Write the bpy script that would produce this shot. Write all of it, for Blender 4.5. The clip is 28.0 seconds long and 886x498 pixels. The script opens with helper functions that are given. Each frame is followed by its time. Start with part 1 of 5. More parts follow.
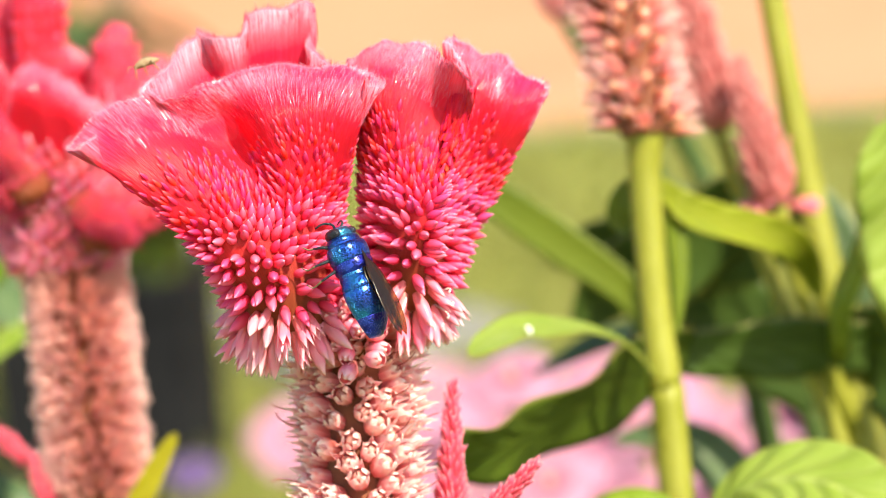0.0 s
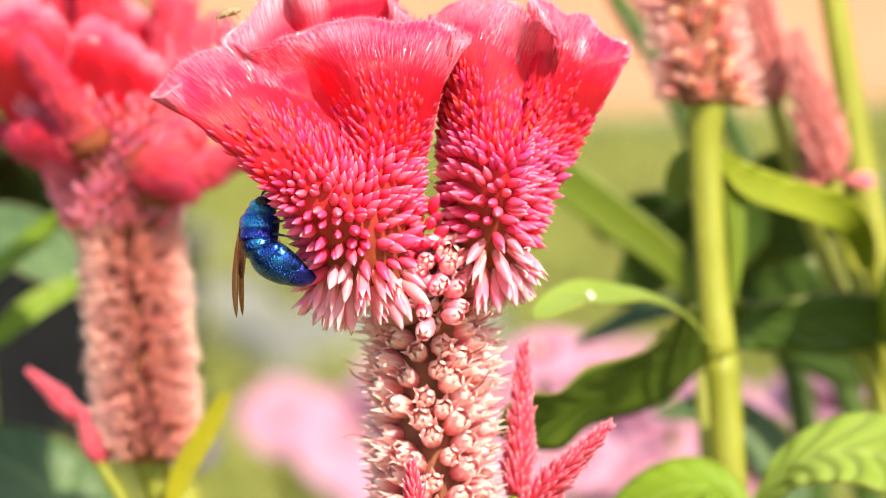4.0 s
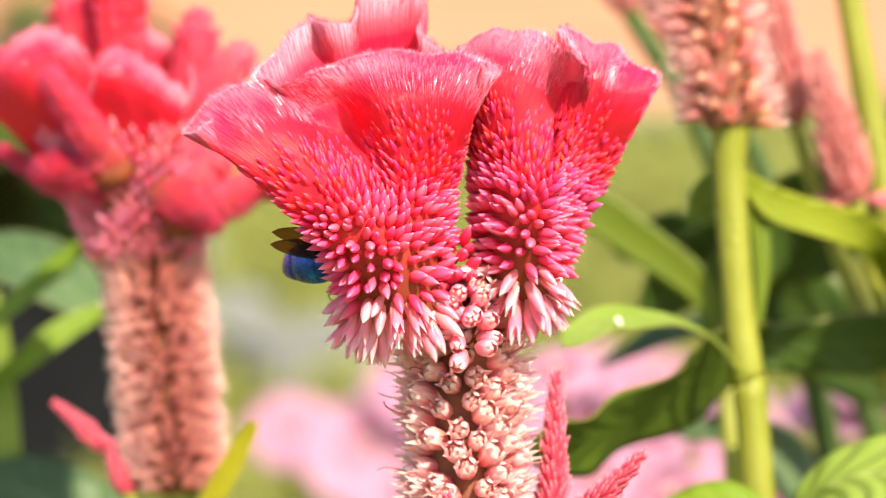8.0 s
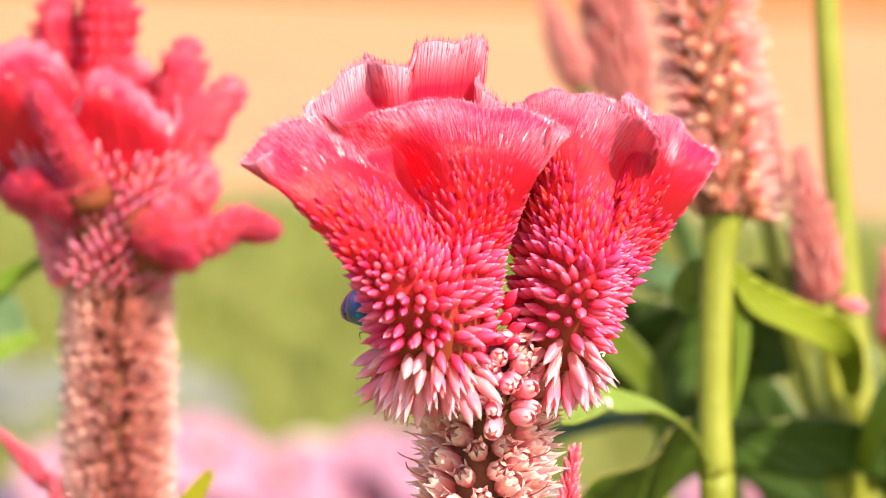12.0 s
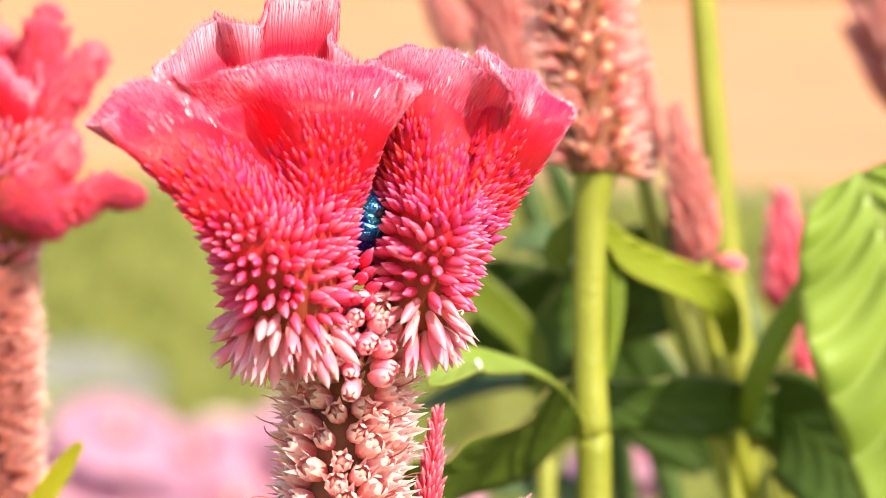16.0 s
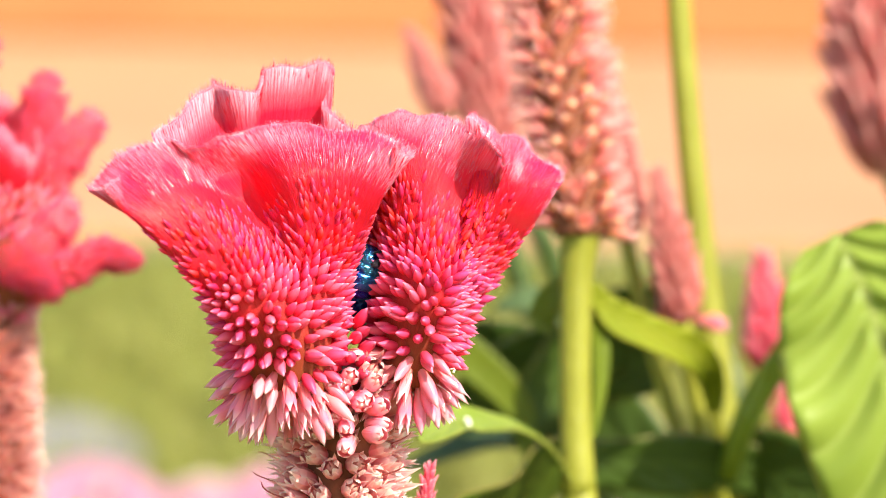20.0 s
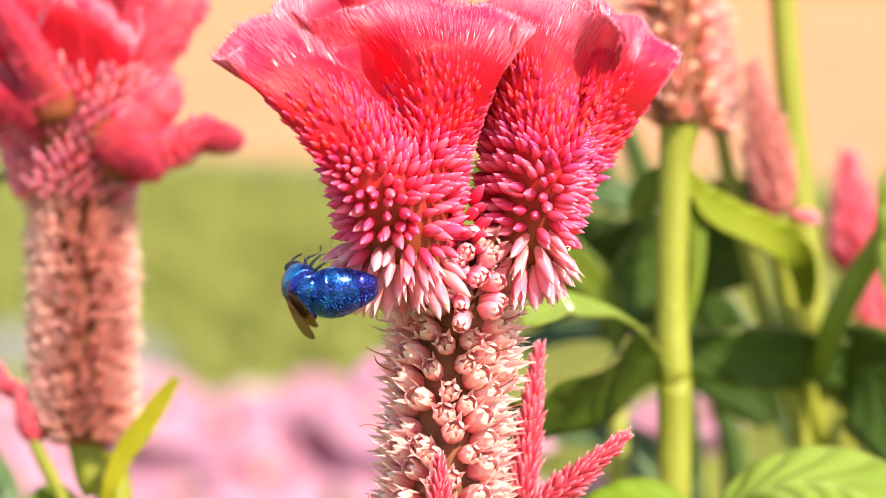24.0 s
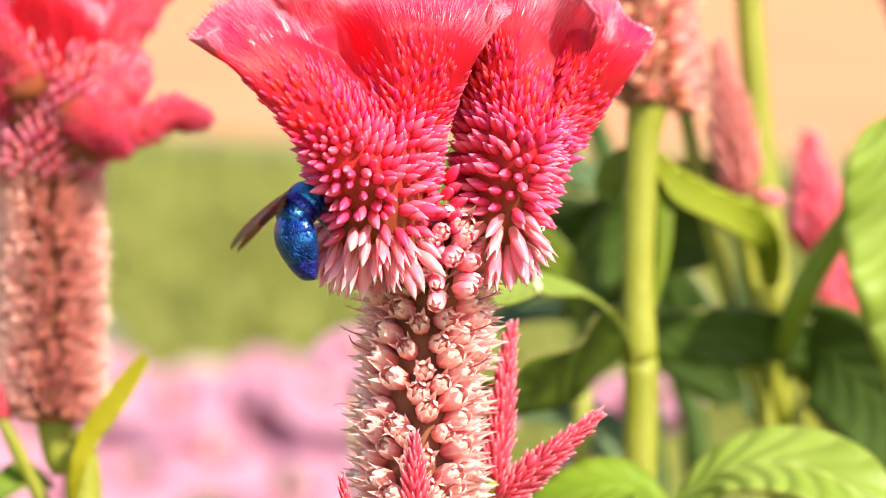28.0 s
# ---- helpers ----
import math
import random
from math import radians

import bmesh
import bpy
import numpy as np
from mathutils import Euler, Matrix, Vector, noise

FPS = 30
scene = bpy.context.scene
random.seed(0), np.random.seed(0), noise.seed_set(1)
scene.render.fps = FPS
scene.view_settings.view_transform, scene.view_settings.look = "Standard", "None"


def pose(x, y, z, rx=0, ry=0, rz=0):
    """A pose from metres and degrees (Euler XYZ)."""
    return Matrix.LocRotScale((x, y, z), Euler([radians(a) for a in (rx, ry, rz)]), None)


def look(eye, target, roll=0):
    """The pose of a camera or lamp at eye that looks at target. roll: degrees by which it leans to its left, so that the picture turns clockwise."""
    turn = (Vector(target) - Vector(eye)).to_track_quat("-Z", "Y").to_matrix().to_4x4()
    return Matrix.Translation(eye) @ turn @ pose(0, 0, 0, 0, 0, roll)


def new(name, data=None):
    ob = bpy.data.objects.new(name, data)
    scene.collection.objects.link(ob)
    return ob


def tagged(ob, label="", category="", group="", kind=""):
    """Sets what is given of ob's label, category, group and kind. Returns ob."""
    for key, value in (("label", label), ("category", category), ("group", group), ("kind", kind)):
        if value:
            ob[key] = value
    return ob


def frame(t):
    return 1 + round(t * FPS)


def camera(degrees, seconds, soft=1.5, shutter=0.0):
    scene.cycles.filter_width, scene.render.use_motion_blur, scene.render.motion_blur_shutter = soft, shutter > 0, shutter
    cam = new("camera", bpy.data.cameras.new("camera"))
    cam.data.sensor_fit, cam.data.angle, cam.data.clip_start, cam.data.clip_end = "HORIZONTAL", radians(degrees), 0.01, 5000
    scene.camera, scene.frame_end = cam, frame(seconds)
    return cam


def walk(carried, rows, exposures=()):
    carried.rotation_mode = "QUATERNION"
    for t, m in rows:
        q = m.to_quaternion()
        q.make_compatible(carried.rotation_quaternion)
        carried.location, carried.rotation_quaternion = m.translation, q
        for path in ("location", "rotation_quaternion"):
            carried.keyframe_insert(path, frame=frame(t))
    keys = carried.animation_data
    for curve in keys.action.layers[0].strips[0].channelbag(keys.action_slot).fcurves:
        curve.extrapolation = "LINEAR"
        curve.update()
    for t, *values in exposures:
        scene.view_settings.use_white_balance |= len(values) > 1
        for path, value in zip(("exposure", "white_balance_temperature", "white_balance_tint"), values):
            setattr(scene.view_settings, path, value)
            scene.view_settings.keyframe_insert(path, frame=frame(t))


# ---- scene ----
# All plants are laid out in millimetres in a tilted frame: x right, y away, z up along the stems.
cam = camera(16.0, 28.0, soft=0.8, shutter=0.3)
TILT = Matrix.Translation((0, 0, 0.45)) @ Matrix.Rotation(radians(-8), 4, "X")
PATH = [
    (0, 40.99, -377.10, 5.34, 5.595, 0.171, -4.117),
    (0.5, 39.35, -377.02, 4.70, 5.289, 0.334, -4.178),
    (1, 39.67, -376.06, 4.51, 5.132, 0.355, -3.986),
    (1.5, 39.76, -374.56, 3.42, 5.000, 0.291, -4.023),
    (2, 38.88, -373.98, 3.30, 4.991, 0.151, -3.947),
    (2.5, 35.48, -375.01, 2.52, 5.119, 0.135, -3.443),
    (3, 33.25, -375.68, 2.84, 5.145, 0.031, -3.095),
    (3.5, 31.03, -376.95, 2.22, 4.867, -0.008, -2.793),
    (4, 27.44, -376.90, 2.39, 4.904, -0.035, -2.638),
    (4.5, 27.58, -376.80, 3.18, 5.197, -0.018, -2.495),
    (6.5, 25.73, -373.78, 3.90, 5.095, 0.010, -2.703),
    (7, 25.70, -373.24, 3.29, 4.988, -0.070, -2.830),
    (7.5, 25.69, -374.74, 4.60, 4.906, -0.170, -3.042),
    (8, 23.29, -376.64, 5.77, 4.792, 0.025, -3.381),
    (8.5, 15.48, -377.24, 4.68, 4.579, 0.202, -1.727),
    (9, 8.75, -376.70, 4.59, 3.678, 0.145, 0.082),
    (9.5, 1.12, -374.96, 4.15, 1.700, 0.159, 1.020),
    (10, -8.22, -373.73, 3.10, 1.339, 0.472, 2.180),
    (10.5, -13.56, -371.13, 3.71, 1.155, 0.560, 2.755),
    (11, -13.90, -367.86, 3.39, 0.723, 0.824, 2.757),
    (11.5, -13.90, -365.68, 3.53, 0.052, 1.098, 2.537),
    (12, -14.73, -364.72, 4.19, -0.606, 1.378, 2.243),
    (12.5, -14.08, -364.99, 4.67, -0.978, 1.797, 1.909),
    (14.5, -10.13, -361.28, 2.29, -1.720, 1.603, 1.149),
    (15, -9.26, -360.50, 2.05, -2.000, 1.399, 1.090),
    (15.5, -8.33, -359.67, 2.30, -2.032, 1.080, 1.135),
    (16, -6.53, -360.07, 2.40, -1.881, 1.027, 1.058),
    (16.5, -6.39, -360.34, 2.20, -1.913, 1.053, 0.914),
    (17, -7.63, -360.20, 1.93, -2.091, 1.102, 0.964),
    (17.5, -7.48, -362.09, 1.83, -2.096, 1.285, 0.976),
    (18, -7.76, -363.91, 2.51, -2.094, 1.379, 0.994),
    (18.5, -7.67, -365.91, 2.03, -2.089, 1.855, 1.042),
    (19, -7.31, -366.75, 2.18, -2.080, 2.023, 0.865),
    (19.5, -8.12, -368.13, 1.34, -2.187, 2.208, 0.941),
    (20, -8.42, -369.74, 1.50, -2.271, 2.237, 0.883),
    (20.5, -8.71, -371.62, 0.90, -2.301, 2.236, 0.981),
    (22.5, -13.38, -371.55, -3.06, -2.701, 1.373, 0.562),
    (23, -17.39, -368.44, -3.40, -2.395, 1.078, 1.261),
    (23.5, -19.85, -367.90, -2.88, -2.064, 0.785, 1.634),
    (24, -18.54, -369.41, -3.90, -1.883, 0.837, 1.909),
    (24.5, -20.08, -367.96, -3.41, -2.280, 0.805, 1.889),
    (25, -19.38, -367.84, -3.20, -2.217, 0.860, 2.000),
    (25.5, -19.51, -367.78, -4.24, -2.437, 0.950, 1.943),
    (26, -19.82, -367.82, -3.82, -2.494, 0.736, 1.908),
    (26.5, -19.62, -370.03, -3.85, -2.510, 0.736, 2.058),
    (27, -20.37, -372.10, -4.65, -2.611, 0.736, 2.002),
    (27.5, -21.61, -371.24, -5.05, -2.915, 0.605, 2.088),
    (28, -22.48, -370.42, -3.78, -2.996, 0.462, 2.081),
]
walk(cam, [(t, TILT @ Matrix.Translation((x / 1000, y / 1000, z / 1000)) @ Euler((radians(90 + p), 0, radians(a))).to_matrix().to_4x4() @ pose(0, 0, 0, 0, 0, r))
           for t, x, y, z, a, p, r in PATH], [(0, 0.86, 7800, 1), (28, 0.86, 7800, 1)])
cam.data.dof.use_dof = True
cam.data.dof.focus_distance = 0.343
cam.data.dof.aperture_fstop = 22.0
cam.data.dof.aperture_blades = 0

# ---- light ----
SUN = Vector((0.62, -0.70, 1.0)).normalized()
world = bpy.data.worlds.new("sky")
scene.world = world
world.use_nodes = True
sky = world.node_tree.nodes.new("ShaderNodeTexSky")
sky.sky_type, sky.sun_disc = "NISHITA", False
sky.sun_elevation = math.asin(SUN.z)
sky.sun_rotation = math.atan2(SUN.x, SUN.y)
back = world.node_tree.nodes["Background"]
back.inputs["Strength"].default_value = 0.15
world.node_tree.links.new(sky.outputs["Color"], back.inputs["Color"])
lamp = bpy.data.lights.new("sun", "SUN")
lamp.energy, lamp.angle, lamp.color = 5.0, radians(0.53), (1.0, 0.95, 0.86)
sun = new("sun", lamp)
sun.matrix_world = look(SUN * 20, (0, 0, 0))


# ---- materials ----
class Mat:
    """A node material with a few shorthands."""

    def __init__(self, name, rough=0.6, **values):
        self.m = bpy.data.materials.new(name)
        self.m.use_nodes = True
        self.t = self.m.node_tree
        self.b = self.t.nodes["Principled BSDF"]
        self.b.inputs["Roughness"].default_value = rough
        for key, value in values.items():
            self.b.inputs[key.replace("_", " ")].default_value = value

    def node(self, kind, **values):
        n = self.t.nodes.new("ShaderNode" + kind)
        for key, value in values.items():
            n.inputs[key.replace("_", " ")].default_value = value
        return n

    def link(self, a, b):
        self.t.links.new(a, b)

    def coord(self, kind="Object"):
        return self.node("TexCoord").outputs[kind]

    def noise(self, scale, detail=3.0, stretch=(1, 1, 1), kind="Object"):
        mp = self.node("Mapping", Scale=stretch)
        self.link(self.coord(kind), mp.inputs["Vector"])
        n = self.node("TexNoise", Scale=scale, Detail=detail)
        self.link(mp.outputs[0], n.inputs["Vector"])
        return n.outputs["Fac"]

    def ramp(self, fac, stops):
        r = self.node("ValToRGB")
        e = r.color_ramp.elements
        while len(e) < len(stops):
            e.new(0.5)
        for k, (p, c) in enumerate(stops):
            e[k].position, e[k].color = p, (*c, 1)
        self.link(fac, r.inputs["Fac"])
        return r.outputs["Color"]

    def mix(self, fac, a, b, blend="MIX"):
        n = self.t.nodes.new("ShaderNodeMix")
        n.data_type, n.blend_type = "RGBA", blend
        for value, slot in ((fac, 0), (a, 6), (b, 7)):
            if isinstance(value, (int, float)):
                n.inputs[slot].default_value = value
            elif isinstance(value, tuple):
                n.inputs[slot].default_value = (*value, 1)
            else:
                self.link(value, n.inputs[slot])
        return n.outputs[2]

    def math(self, op, a, b=0.0, c=0.0):
        n = self.t.nodes.new("ShaderNodeMath")
        n.operation = op
        for k, value in enumerate((a, b, c)):
            if isinstance(value, (int, float)):
                n.inputs[k].default_value = value
            else:
                self.link(value, n.inputs[k])
        return n.outputs[0]

    def bump(self, fac, strength=0.3, distance=0.0003):
        n = self.node("Bump", Strength=strength, Distance=distance)
        self.link(fac, n.inputs["Height"])
        self.link(n.outputs[0], self.b.inputs["Normal"])

    def base(self, colour):
        self.link(colour, self.b.inputs["Base Color"])
        return self

    def thin(self, amount, colour):
        """Adds light that comes through a thin petal or leaf."""
        tr = self.node("BsdfTranslucent")
        if isinstance(colour, tuple):
            tr.inputs["Color"].default_value = (*colour, 1)
        else:
            self.link(colour, tr.inputs["Color"])
        mx = self.node("MixShader", Fac=amount)
        out = self.t.nodes["Material Output"]
        self.link(self.b.outputs[0], mx.inputs[1])
        self.link(tr.outputs[0], mx.inputs[2])
        self.link(mx.outputs[0], out.inputs["Surface"])
        return self


def along(m):
    """The place along a piece's length (0 base, 1 tip), kept in its UV map."""
    sep = m.node("SeparateXYZ")
    m.link(m.coord("UV"), sep.inputs[0])
    return sep.outputs


def petal(name, stops, rough=0.45, thin=0.3, island=True, sheen=0.3, spec=0.35, pale=0.0, ior=1.5, margin=0.0):
    """Flower tissue that changes colour from base to tip, a little different from piece to piece."""
    m = Mat(name, rough, Specular_IOR_Level=spec, IOR=ior, Sheen_Weight=sheen, Sheen_Roughness=0.4)
    m.b.inputs["Sheen Tint"].default_value = (1.0, 0.75, 0.9, 1)
    v, across, _ = along(m)
    colour = m.ramp(v, stops)
    if margin:
        edge = m.math("POWER", m.math("MULTIPLY", m.math("ABSOLUTE", m.math("SUBTRACT", across, 0.5)), 2.0), 3.0)
        colour = m.mix(m.math("MULTIPLY", m.math("MULTIPLY", edge, v), margin), colour, (0.96, 0.86, 0.84))
    rnd = m.node("NewGeometry").outputs["Random Per Island"] if island else m.node("ObjectInfo").outputs["Random"]
    streak = m.noise(900, 4)
    hsv = m.node("HueSaturation")
    m.link(m.math("MULTIPLY_ADD", rnd, 0.36, 0.82), hsv.inputs["Value"])
    m.link(m.math("MULTIPLY_ADD", rnd, 0.03, 0.485), hsv.inputs["Hue"])
    m.link(colour, hsv.inputs["Color"])
    tone = hsv.outputs[0]
    if pale:
        own = m.node("ObjectInfo").outputs["Random"]
        tone = m.mix(m.math("MULTIPLY", m.math("MULTIPLY", m.math("POWER", own, 2.0), v), pale), tone, (0.93, 0.72, 0.70))
    mixed = m.mix(m.math("MULTIPLY", streak, 0.22), tone, (0.8, 0.5, 0.52), "SOFT_LIGHT")
    m.base(mixed)
    m.bump(streak, 0.25, 0.0002)
    m.thin(thin, mixed)
    return m.m


def plant_green(name, a, b, rough=0.45, thin=0.25, scale=60, vein=None):
    m = Mat(name, rough, Specular_IOR_Level=0.4)
    colour = m.ramp(m.noise(scale, 5), [(0.3, a), (0.7, b)])
    fine = m.noise(scale * 14, 3)
    height = fine
    if vein:
        u, v, _ = along(m)
        side = m.math("ABSOLUTE", m.math("SUBTRACT", v, 0.5))
        slant = m.math("ADD", m.math("SUBTRACT", m.math("MULTIPLY", u, 8.0), m.math("MULTIPLY", side, 6.0)), m.math("MULTIPLY", m.math("MULTIPLY", side, side), 6.0))
        ridge = m.math("PINGPONG", slant, 0.5)
        line = m.math("LESS_THAN", ridge, 0.055)
        mid = m.math("LESS_THAN", side, 0.022)
        edge = m.math("GREATER_THAN", side, 0.482)
        both = m.math("MAXIMUM", m.math("MULTIPLY", line, 0.45), mid)
        colour = m.mix(m.math("MULTIPLY", both, 0.6), colour, vein)
        colour = m.mix(m.math("MULTIPLY", edge, 0.35), colour, (0.55, 0.36, 0.14))
        height = m.math("ADD", m.math("MULTIPLY", ridge, 1.6), m.math("MULTIPLY", fine, 0.25))
    colour = m.mix(m.math("MULTIPLY", fine, 0.3), colour, b, "OVERLAY")
    m.base(colour)
    m.bump(height, 0.5, 0.0006)
    m.thin(thin, colour)
    return m.m


def plain(name, a, b, rough=0.7, scale=40, metal=0.0, bump=0.3, distance=0.002, spec=0.4):
    m = Mat(name, rough, Metallic=metal, Specular_IOR_Level=spec)
    f = m.noise(scale, 6)
    m.base(m.ramp(f, [(0.3, a), (0.7, b)]))
    m.bump(m.noise(scale * 5, 4), bump, distance)
    return m.m


def velvet():
    """Comb flesh: crimson velvet with fine silky streaks that run up to a pale rim, its satin shine painted in."""
    m = Mat("crimson_comb", 0.36, Specular_IOR_Level=0.4, Sheen_Weight=0.03, Sheen_Roughness=0.35)
    m.b.inputs["Sheen Tint"].default_value = (1.0, 0.62, 0.80, 1)
    mp = m.node("Mapping", Scale=(2.2, 190.0, 1.0))
    m.link(m.coord("UV"), mp.inputs["Vector"])
    fine = m.node("TexNoise", Scale=3.0, Detail=4.0, Roughness=0.65)
    m.link(mp.outputs[0], fine.inputs["Vector"])
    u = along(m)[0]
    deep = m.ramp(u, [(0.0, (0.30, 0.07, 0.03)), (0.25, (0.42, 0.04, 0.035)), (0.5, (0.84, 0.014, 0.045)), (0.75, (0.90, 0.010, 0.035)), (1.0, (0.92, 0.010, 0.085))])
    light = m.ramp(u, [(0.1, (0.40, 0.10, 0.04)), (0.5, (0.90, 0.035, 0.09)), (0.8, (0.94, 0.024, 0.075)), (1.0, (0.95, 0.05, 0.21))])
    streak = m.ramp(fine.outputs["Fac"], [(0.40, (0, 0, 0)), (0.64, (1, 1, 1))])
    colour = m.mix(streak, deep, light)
    # satin highlight painted as pale, uneven patches near the rim
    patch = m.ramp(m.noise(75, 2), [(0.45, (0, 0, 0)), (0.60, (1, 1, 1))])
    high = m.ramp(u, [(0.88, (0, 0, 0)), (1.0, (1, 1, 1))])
    rim_shine = m.math("MULTIPLY", m.math("MULTIPLY", patch, high), m.math("MULTIPLY_ADD", streak, 0.65, 0.25))
    colour = m.mix(rim_shine, colour, (0.97, 0.66, 0.82))
    m.base(colour)
    m.bump(fine.outputs["Fac"], 0.55, 0.0003)
    m.thin(0.32, colour)
    return m.m


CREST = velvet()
FUZZ = petal("velvet_fuzz", [(0.0, (0.90, 0.015, 0.045)), (0.6, (0.94, 0.025, 0.09)), (1.0, (0.95, 0.06, 0.19))], 0.35, 0.5, sheen=0.0, spec=0.3)
# Pinker tips paint part of the comb's highlight into the hair colour.
RIM = petal("sheen_tipped_hair", [(0.0, (0.91, 0.015, 0.08)), (0.5, (0.94, 0.04, 0.18)), (1.0, (0.95, 0.20, 0.44))], 0.30, 0.5, sheen=0.0, spec=0.9, ior=1.7)
# Whitish hair; its paleness also stands in for the rim's satin highlight.
FRINGE = petal("pale_sheen_fringe", [(0.0, (0.93, 0.07, 0.24)), (0.4, (0.95, 0.32, 0.56)), (1.0, (0.98, 0.76, 0.90))], 0.26, 0.4, sheen=0.0, spec=1.0, ior=1.7)
BUD = petal("pink_bud", [(0.0, (0.55, 0.04, 0.07)), (0.4, (0.86, 0.04, 0.14)), (0.8, (0.91, 0.08, 0.27)), (1.0, (0.94, 0.28, 0.50))], 0.36, 0.2, sheen=0.0, spec=0.25, pale=0.22)
SLIMBUD = petal("crimson_scale", [(0.0, (0.86, 0.02, 0.06)), (0.6, (0.92, 0.035, 0.11)), (1.0, (0.94, 0.13, 0.26))], 0.4, 0.18, sheen=0.0, spec=0.12)
OPEN = petal("open_floret", [(0.0, (0.76, 0.30, 0.27)), (0.3, (0.86, 0.22, 0.28)), (0.72, (0.91, 0.20, 0.38)), (0.92, (0.93, 0.46, 0.58)), (1.0, (0.96, 0.78, 0.82))], 0.30, 0.22, sheen=0.0, spec=0.5, pale=0.5)
PLUMP = petal("plump_bud", [(0.0, (0.62, 0.07, 0.09)), (0.45, (0.86, 0.09, 0.15)), (0.8, (0.92, 0.24, 0.30)), (1.0, (0.95, 0.62, 0.62))], 0.30, 0.25, sheen=0.0, spec=0.5, pale=0.4)
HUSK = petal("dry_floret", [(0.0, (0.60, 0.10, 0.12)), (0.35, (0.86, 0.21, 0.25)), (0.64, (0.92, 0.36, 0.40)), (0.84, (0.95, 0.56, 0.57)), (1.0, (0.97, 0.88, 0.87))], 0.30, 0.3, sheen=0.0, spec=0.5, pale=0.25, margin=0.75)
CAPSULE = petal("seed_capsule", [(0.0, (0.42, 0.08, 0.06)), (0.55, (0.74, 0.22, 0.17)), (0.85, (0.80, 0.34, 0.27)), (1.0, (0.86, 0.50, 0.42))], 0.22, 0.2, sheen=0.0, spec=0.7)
STYLE = plain("dark_red_style", (0.34, 0.05, 0.06), (0.52, 0.12, 0.11), 0.5, 900)
AMBERCAP = petal("amber_capsule", [(0.0, (0.30, 0.10, 0.05)), (0.5, (0.62, 0.24, 0.13)), (0.85, (0.78, 0.40, 0.26)), (1.0, (0.88, 0.62, 0.46))], 0.2, 0.3, sheen=0.0, spec=0.8)
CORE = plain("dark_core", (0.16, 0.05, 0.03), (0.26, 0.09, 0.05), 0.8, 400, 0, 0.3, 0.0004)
SPIKE = petal("young_spike", [(0.0, (0.72, 0.16, 0.18)), (0.5, (0.90, 0.10, 0.22)), (0.8, (0.93, 0.24, 0.38)), (1.0, (0.96, 0.66, 0.72))], 0.35, 0.45, sheen=0.0)
ROSE = petal("rose_spike", [(0.0, (0.52, 0.18, 0.16)), (0.5, (0.64, 0.17, 0.19)), (1.0, (0.76, 0.38, 0.37))], 0.45, 0.3, sheen=0.0)
YELLOWLEAF = plant_green("yellow_leaf", (0.38, 0.35, 0.02), (0.50, 0.45, 0.035), 0.45, 0.4, 60, (0.55, 0.48, 0.10))
STEM = plant_green("stem_green", (0.25, 0.255, 0.032), (0.34, 0.335, 0.06), 0.42, 0.08, 120)
LEAF = plant_green("leaf_green", (0.19, 0.30, 0.025), (0.28, 0.38, 0.045), 0.45, 0.4, 70, (0.45, 0.50, 0.12))
# Shade is put into this green so that leaves behind look unlit.
DARKLEAF = plant_green("shade_toned_leaf_green", (0.045, 0.085, 0.012), (0.07, 0.12, 0.022), 0.5, 0.12, 60, (0.12, 0.19, 0.035))
AMBERLEAF = plant_green("yellow_olive_leaf", (0.22, 0.27, 0.018), (0.30, 0.33, 0.025), 0.5, 0.35, 60, (0.45, 0.42, 0.08))
PALELEAF = plant_green("pale_leaf_green", (0.27, 0.36, 0.06), (0.36, 0.45, 0.10), 0.4, 0.4, 70, (0.5, 0.55, 0.2))
MISTLEAF = plant_green("greyish_leaf_green", (0.07, 0.12, 0.05), (0.12, 0.18, 0.08), 0.38, 0.2, 60, (0.24, 0.32, 0.14))
# A darker leaf green with shade worked into the colour.
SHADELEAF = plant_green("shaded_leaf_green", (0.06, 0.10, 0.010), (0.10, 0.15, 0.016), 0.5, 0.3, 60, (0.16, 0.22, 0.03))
OLIVE = plant_green("olive_blade", (0.13, 0.18, 0.015), (0.18, 0.23, 0.02), 0.5, 0.25, 60)
PINK = petal("periwinkle_pink", [(0.0, (0.60, 0.23, 0.36)), (0.3, (0.66, 0.30, 0.44)), (1.0, (0.76, 0.46, 0.67))], 0.5, 0.55)
WHITE = petal("pale_petal", [(0.0, (0.8, 0.6, 0.5)), (1.0, (0.85, 0.74, 0.66))], 0.5, 0.4)
VIOLET = petal("violet_petal", [(0.0, (0.08, 0.04, 0.16)), (1.0, (0.13, 0.09, 0.24))], 0.5, 0.3)


# ---- building blocks ----
BASES = {}


def thing(name, base, label, category, group=""):
    """An empty at a place given in the tilted frame's millimetres."""
    ob = new(name)
    ob.empty_display_size = 0.01
    ob.matrix_world = TILT @ Matrix.Translation(Vector(base) / 1000)
    BASES[ob.name] = np.array(base, float)
    return tagged(ob, label, category, group)


